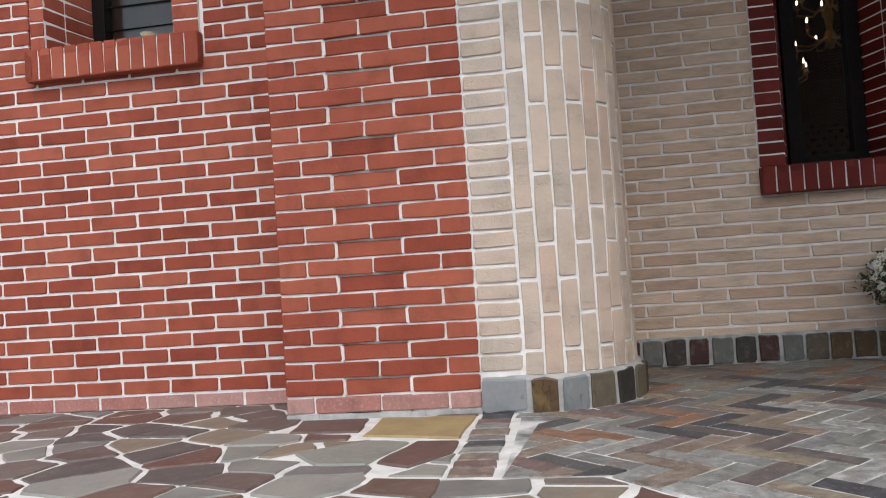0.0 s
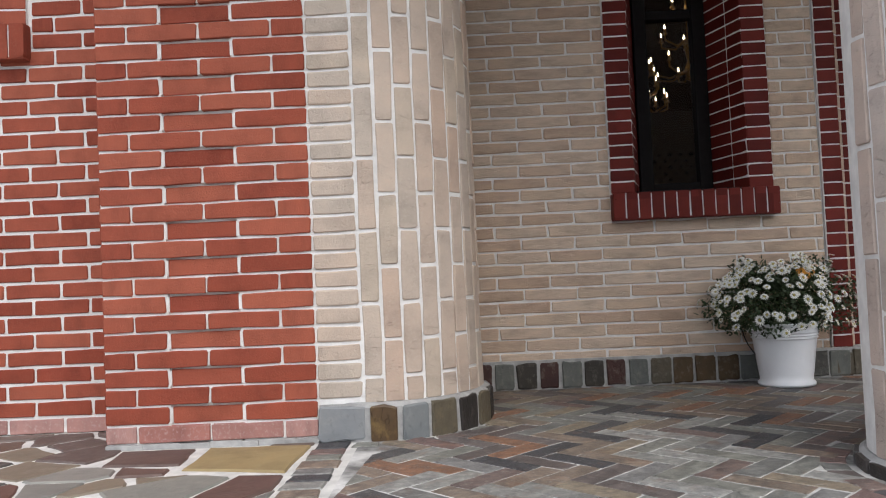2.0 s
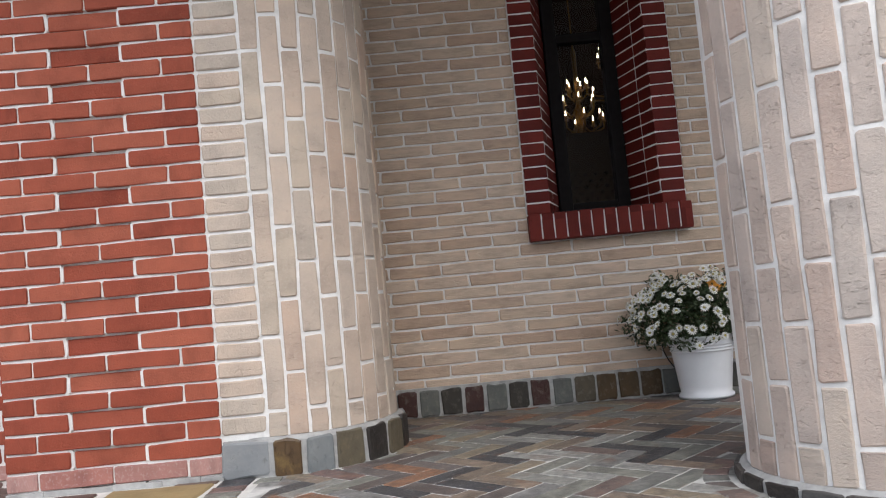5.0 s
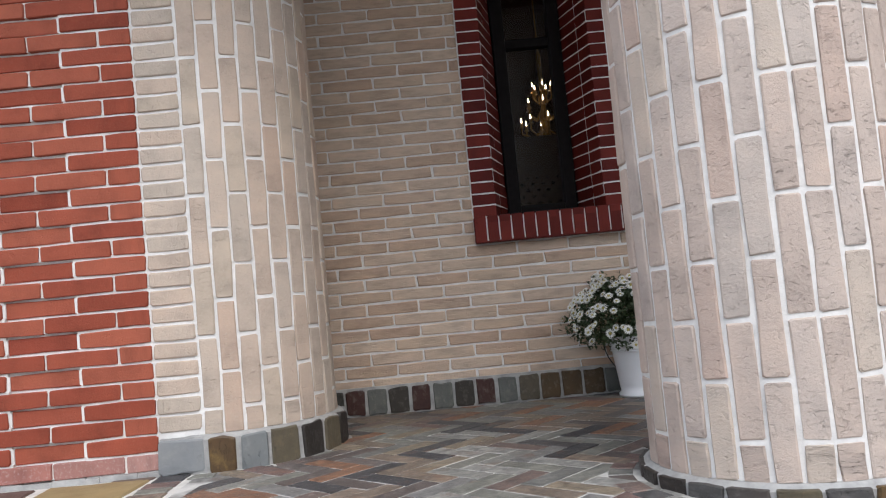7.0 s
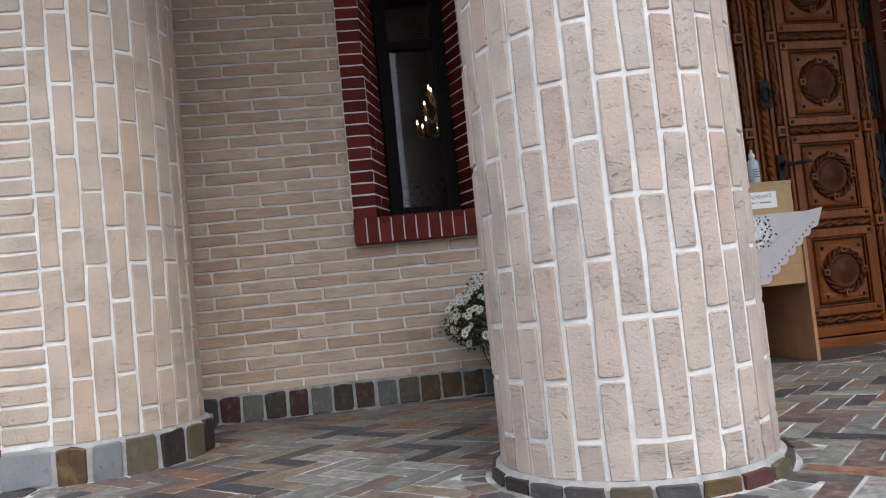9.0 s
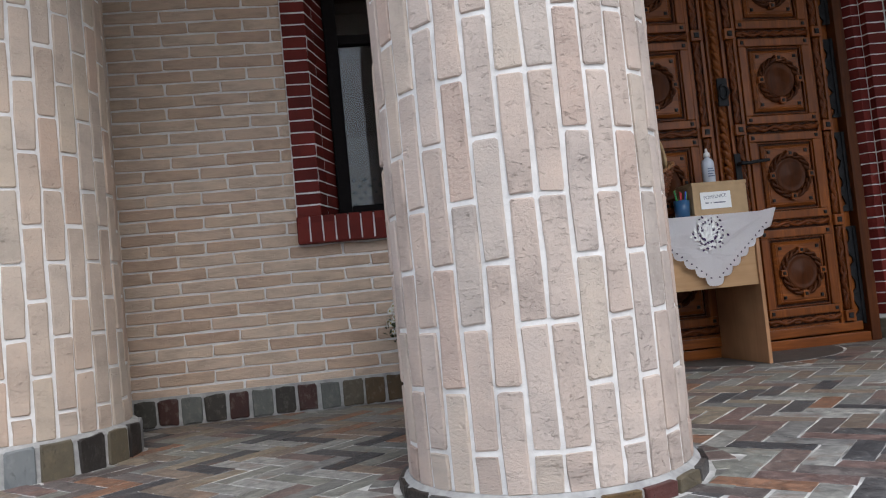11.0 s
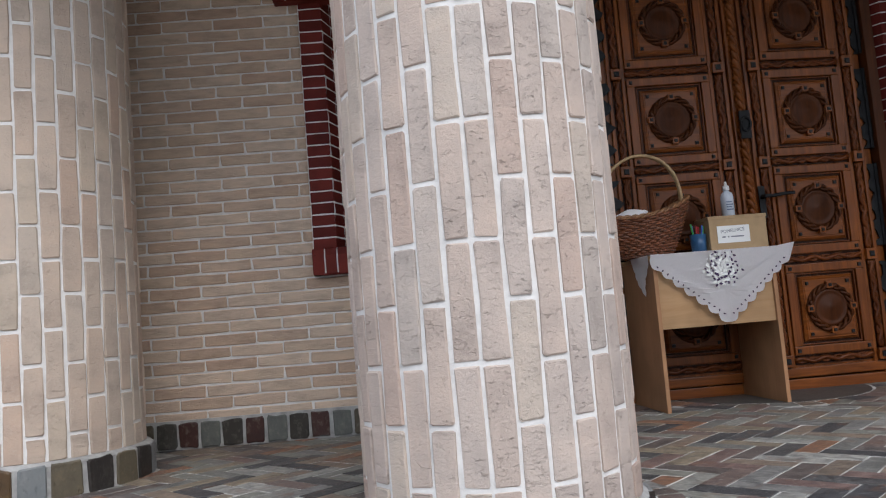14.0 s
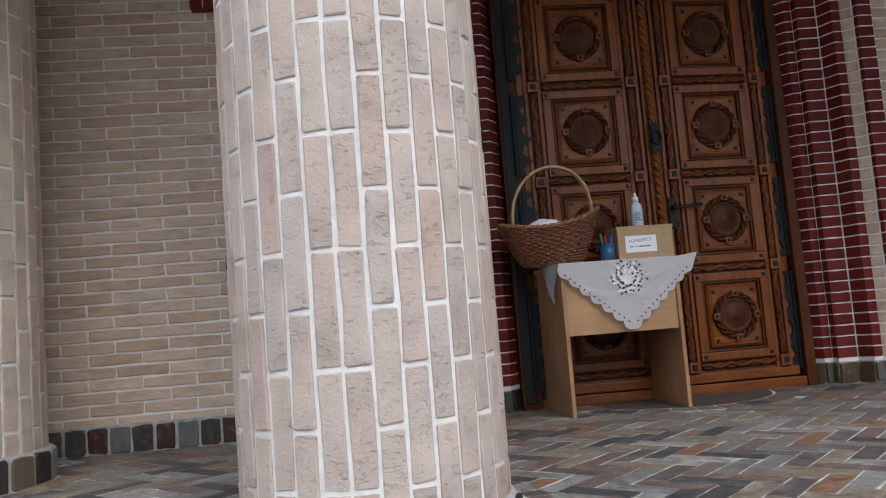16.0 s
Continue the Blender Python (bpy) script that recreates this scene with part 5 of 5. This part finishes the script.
# ---- flower bucket ----
def build_pot():
    x, y = 1.575, 3.665
    ob = thing("flower_bucket", (x, y, 0.002), "white enamelled metal bucket with ribbed rim standing on the slate floor", "bucket")
    prof = [(0, 0.004), (0.105, 0.004), (0.113, 0.0), (0.114, 0.012), (0.104, 0.022), (0.108, 0.05), (0.126, 0.19)]
    for i in range(3):
        z = 0.195 + i * 0.012
        r = 0.127 + i * 0.0016
        prof += [(r, z), (r + 0.006, z + 0.003), (r + 0.006, z + 0.005), (r, z + 0.009)]
    prof += [(0.134, 0.25), (0.140, 0.256), (0.137, 0.262), (0.130, 0.256), (0.122, 0.18), (0.0, 0.17)]
    part("bucket_body", lathe(prof, 56), ENAMEL, ob, smooth=True)
    for s in (-1, 1):
        bm = bmesh.new()
        add_tube(bm, [(s * 0.130, -0.008, 0.235), (s * 0.146, -0.008, 0.238), (s * 0.150, 0, 0.226), (s * 0.146, 0.008, 0.238), (s * 0.130, 0.008, 0.235)], 0.0035, 6)
        part("handle_lug", bm, ENAMEL, ob)
    bm = bmesh.new()
    add_tube(bm, [(0.149 * math.cos(t), 0.02 - 0.15 * math.sin(t) * 0.5 + 0.05, 0.228 - 0.16 * math.sin(t)) for t in (math.pi * i / 16 for i in range(17))], 0.0025, 6)
    part("bail_handle", bm, IRON, ob)
    # plant
    rnd = random.Random(12)
    plant = thing("flowering_plant", (x, y, 0.20), "bushy white daisy chrysanthemum with one orange bloom in the bucket", "plant")
    leaves = bmesh.new()
    stems = bmesh.new()

    def crown(u, v):
        """A point on the bush's outline: u around, v from rim (0) to top (1)."""
        r = (0.17 + 0.13 * math.sin(math.pi * min(1, v * 1.05 + 0.12)))
        r *= 1 + 0.14 * math.sin(3 * u + 1) + 0.10 * math.sin(5 * u + 2.4)
        z = 0.03 + 0.30 * v
        return Vector((r * 1.08 * math.cos(u) - 0.015, r * 0.72 * math.sin(u) - 0.01, z + 0.02 * math.sin(4 * u)))

    for i in range(6500):
        u, v, k = rnd.uniform(0, 2 * math.pi), rnd.random() ** 0.9, rnd.random() ** 0.45
        c = crown(u, v)
        p = Vector((c.x * k, c.y * k, 0.02 + (c.z - 0.02) * (0.75 + 0.25 * k)))
        if v > 0.85:
            p.z -= 0.06 * (1 - k)
        d = Vector((rnd.gauss(0, 1), rnd.gauss(0, 1), rnd.gauss(0.3, 0.8))).normalized()
        s = d.cross(Vector((rnd.gauss(0, 1), rnd.gauss(0, 1), rnd.gauss(0, 1)))).normalized()
        L, w = rnd.uniform(0.012, 0.028), rnd.uniform(0.003, 0.007)
        vs = [leaves.verts.new(p), leaves.verts.new(p + d * L * 0.5 + s * w), leaves.verts.new(p + d * L), leaves.verts.new(p + d * L * 0.5 - s * w)]
        leaves.faces.new(vs)
    for i in range(70):
        u, v = rnd.uniform(0, 2 * math.pi), rnd.random()
        c = crown(u, v) * 0.95
        add_tube(stems, [(c.x * 0.15, c.y * 0.15, -0.02), (c.x * 0.5, c.y * 0.5, c.z * 0.6), tuple(c)], 0.0016, 4)
    part("foliage", leaves, LEAF, plant)
    st = part("stem_cluster", stems, LEAF, plant)
    st["kind"] = "stuff"

    def daisy(r, gold=False):
        bm = bmesh.new()
        n = 13
        for ring, k, lift in ((0, 1.0, 0.0), (1, 0.72, 0.003)):
            for i in range(n):
                t = 2 * math.pi * (i + ring * 0.5) / n
                a, b = t - 0.17, t + 0.17
                q = [(0.25 * r, t, lift), (0.75 * r * k, a, lift + 0.002), (r * k, t, lift + rnd.uniform(-0.003, 0.003)), (0.75 * r * k, b, lift + 0.002)]
                bm.faces.new([bm.verts.new((rr * math.cos(tt), rr * math.sin(tt), zz)) for rr, tt, zz in q])
        me = mesh_from(bm, "flower")
        me.materials.append(GOLD_PETAL if gold else PETAL)
        return me

    bm = lathe([(0, 0.004), (0.004, 0.0045), (0.0055, 0.001), (0.0055, 0.0)], 8)
    eye_me = mesh_from(bm, "flower_eye")
    eye_me.materials.append(EYE_Y)
    kinds = [daisy(0.020), daisy(0.022), daisy(0.018)]
    gold = daisy(0.022, True)
    for i in range(215):
        u, v = rnd.uniform(math.pi * 0.95, math.pi * 2.05) if i % 4 else rnd.uniform(0, 2 * math.pi), rnd.random() ** 0.7
        c = crown(u, v)
        nrm = Vector((c.x, c.y * 1.3 - 0.05, 0.10 + 0.25 * v - 0.05)).normalized()
        nrm = (nrm + Vector((rnd.gauss(0, 0.25), rnd.gauss(0, 0.25), rnd.gauss(0, 0.25)))).normalized()
        o = new("flower", rnd.choice(kinds))
        k = rnd.uniform(0.7, 1.1)
        o.matrix_basis = Matrix.Translation(c * rnd.uniform(0.97, 1.06)) @ nrm.to_track_quat("Z", "Y").to_matrix().to_4x4() @ Matrix.Scale(k, 4)
        o.parent = plant
        e = new("flower_eye", eye_me)
        e.parent = o
    for i in range(5):
        o = new("orange_flower", gold)
        o.matrix_basis = Matrix.Translation((0.05 + rnd.uniform(-0.03, 0.03), -0.15 + rnd.uniform(-0.02, 0.03), 0.27 + rnd.uniform(-0.03, 0.03))) @ Matrix.Rotation(radians(70 + rnd.uniform(-25, 25)), 4, "X")
        o.parent = plant


# ---- seen through the porch window ----
def chandelier(x, y, z, seed, scale=1.0):
    rnd = random.Random(seed)
    ob = thing("chandelier", (x, y, z), "gilt chandelier with lit candle bulbs inside the church", "chandelier", "chandeliers")
    bm = lathe([(0, -0.28), (0.03, -0.26), (0.05, -0.18), (0.02, -0.1), (0.04, 0.0), (0.015, 0.1), (0.02, 0.5), (0.006, 0.55), (0.006, 4.2 - z), (0, 4.2 - z)], 12)
    part("stem", bm, BRASS, ob, smooth=True)
    for tier, (r, zz, n) in enumerate(((0.34 * scale, -0.18 * scale, 8), (0.24 * scale, 0.08 * scale, 6), (0.14 * scale, 0.32 * scale, 5))):
        for i in range(n):
            a = 2 * math.pi * (i + 0.37 * tier) / n
            c, s = math.cos(a), math.sin(a)
            bm = bmesh.new()
            add_tube(bm, [(0.03 * c, 0.03 * s, zz), (0.5 * r * c, 0.5 * r * s, zz - 0.06), (r * c, r * s, zz - 0.02), (r * c, r * s, zz + 0.03)], 0.008, 6)
            add_lathe(bm, [(0, zz + 0.02), (0.025, zz + 0.03), (0.012, zz + 0.04), (0.012, zz + 0.07), (0, zz + 0.07)], 8, r * c, r * s)
            arm = part("arm", bm, BRASS, ob)
            bm = bmesh.new()
            add_lathe(bm, [(0, zz + 0.07), (0.008 * (0.5 + scale / 2), zz + 0.080), (0.006 * scale, zz + 0.092), (0, zz + 0.115)], 8, r * c, r * s)
            part("bulb", bm, BULB, arm, "lit candle bulb", smooth=True)


def build_inside():
    chandelier(2.25, 6.9, 2.34, 1)
    chandelier(1.715, 6.4, 1.86, 2, 0.55)
    # lace-like screen; its rows of openings are dark patches painting their shade
    ob = thing("pierced_screen", (1.72, 5.9, 0), "dim grey-brown screen pierced with rows of openings", "screen")
    part("screen_panel", box(-0.6, 0.8, 0, 0.02, 0, 1.62, 0.004), SCREEN, ob)
    dark_hole = plain("dark_opening", (0.012, 0.009, 0.008), 0.9)
    rnd = random.Random(9)
    for j in range(9):
        for i in range(18):
            bm = bmesh.new()
            x, z = -0.56 + i * 0.075 + (0.037 if j % 2 else 0), 0.95 + j * 0.045
            s = rnd.uniform(0.013, 0.021)
            bm.faces.new([bm.verts.new((x + s * math.cos(t), -0.002, z + 0.8 * s * math.sin(t))) for t in (2 * math.pi * q / 6 for q in range(6))])
            part("opening", bm, dark_hole, ob)
    # pale vase on the sill of the leaded window
    ob = part("vase", lathe([(0, 0), (0.05, 0), (0.075, 0.05), (0.06, 0.12), (0.03, 0.16), (0.04, 0.18), (0, 0.18)], 24), plain("straw", (0.5, 0.42, 0.25), 0.8), None, smooth=True)
    ob.matrix_world = pose(-1.86, 3.69, 1.545)
    tagged(ob, "straw-coloured vase on the window sill inside", "vase")
    sh = part("window_shelf", box(-2.15, -1.45, 3.625, 3.8, 1.50, 1.545, 0.003), PLASTER)
    tagged(sh, "inner sill board of the leaded window", "sill", kind="structure")


# ---- assembly ----
brick_window("window_2", "tall porch window with crimson brick surround and dark frame", VX0, VX1, Y_BACK, VZ0, 2.20, 0.245, 0.083, (0.107, 0.107), crim_pool, BU,
             (0.907, 1.636, 3.763, 0.733, 0.851, 13, brick_pool("crimson_soldier", 0.118, 0.049, CRIMSON, 6, rough=0.0012, round_=0.003, lip=0.002), Y_BACK + 0.02),
             (0.80, 1.74, 3.775, 2.03, 2.15, 16, brick_pool("crimson_soldier", 0.118, 0.049, CRIMSON, 6), Y_BACK + 0.02), porch_glazing, "")
brick_window("window_1", "red brick church window with leaded panes and projecting sill", WX0, WX1, Y_RED, WZ0, 3.0, 0.30, 0.05, (0.066, 0.114), red_pool, WRZ,
             (-2.162, -1.379, 3.20, 1.411, 1.545, 13, brick_pool("red_soldier", 0.13, 0.048, RED, 6), Y_RED + 0.02), None, leaded_glazing, "")
build_door()
build_table()
build_cloth()
build_basket()
build_table_things()
build_pot()
build_inside()

# ---- masonry pieces ----
pilaster_run()
red_skip_run()
strip_run()
AROUND = [(-167 + 15.6 * i + 0.9, -167 + 15.6 * (i + 1) - 0.9, m) for i, m in enumerate((STONE_BLACK, STONE_DARK, STONE_DARK, STONE_OLIVE, STONE_DARK, STONE_OCHRE, STONE_MAROON, STONE_OLIVE, STONE_DARK, STONE_BLACK, STONE_BLUE, STONE_DARK, STONE_OLIVE, STONE_BLACK, STONE_DARK, STONE_OCHRE, STONE_DARK, STONE_BLUE, STONE_BLACK, STONE_OLIVE, STONE_DARK, STONE_DARK, STONE_BLACK))]
column("column_1", C1X, C1Y, C1R, "engaged round column of upright cream bricks on a stone plinth", -91.0, 0.202, 266, 385, 0.115, 33, 0.2405, warm_pool, [(-93.1, -80.4, STONE_OCHRE), (-77.5, -64.7, STONE_BLUE), (-62.7, -48.2, STONE_OLIVE), (-45.2, -31.8, STONE_BLACK), (-29.0, -16, STONE_OLIVE), (-13, 0, STONE_BLACK), (3, 16, STONE_BLUE)])
column("column_2", 1.541, 2.215, 0.344, "free round column of upright cream bricks on a stone plinth", -93.0, 0.3885, 170, 372, 0.034, 33, 0.2655, cream_pool, AROUND, 0.026)
lay(strip, stone_pool(STONE_BLUE), (-0.187, 2.866, 0.058), 0, 0.155, 0.112, name="plinth_stone")
part("plinth_bed", box(-0.262, -0.12, 2.882, 2.93, 0, 0.118), PLINTH_MORTAR, strip)
back_run()
plinth_on(wall_back, 0.0, 1.98, Y_BACK - 0.022, 0.118, 0.0984, 0.053)
right_run()
plinth_on(wall_right, 4.24, 4.95, 3.862, 0.118, 0.1, 4.24)
RIGHT_JAMB = [(3.800, 4.125), (3.860, 4.035), (3.906, 4.035), (3.909, 3.990), (4.012, 3.985), (4.046, 3.905), (4.092, 3.905), (4.136, 3.862), (4.140, 3.837), (4.222, 3.837)]
wrap, open_ = -0.003, 0.006
RIGHT_MATS = [(crim_pool, 0.0, wrap), (crim_pool, wrap, open_), (crim_pool, open_, wrap), (crim_pool, wrap, open_), (crim_pool, open_, wrap), (crim_pool, wrap, 0.002), (buff_small, 0.002, open_), (crim_pool, open_, wrap), (crim_pool, wrap, 0.004)]
MIDDLE = 3.035
jamb("jamb_right", "stepped crimson brick door jamb with a buff fillet", RIGHT_JAMB, RIGHT_MATS, 0.128)
jamb("jamb_left", "stepped crimson brick door jamb with a buff fillet", [(2 * MIDDLE - x, y - 0.02) for x, y in RIGHT_JAMB[::-1]], [(p, b, a) for p, a, b in RIGHT_MATS[::-1]], 0.128)
lay_flags()
lay_floor()
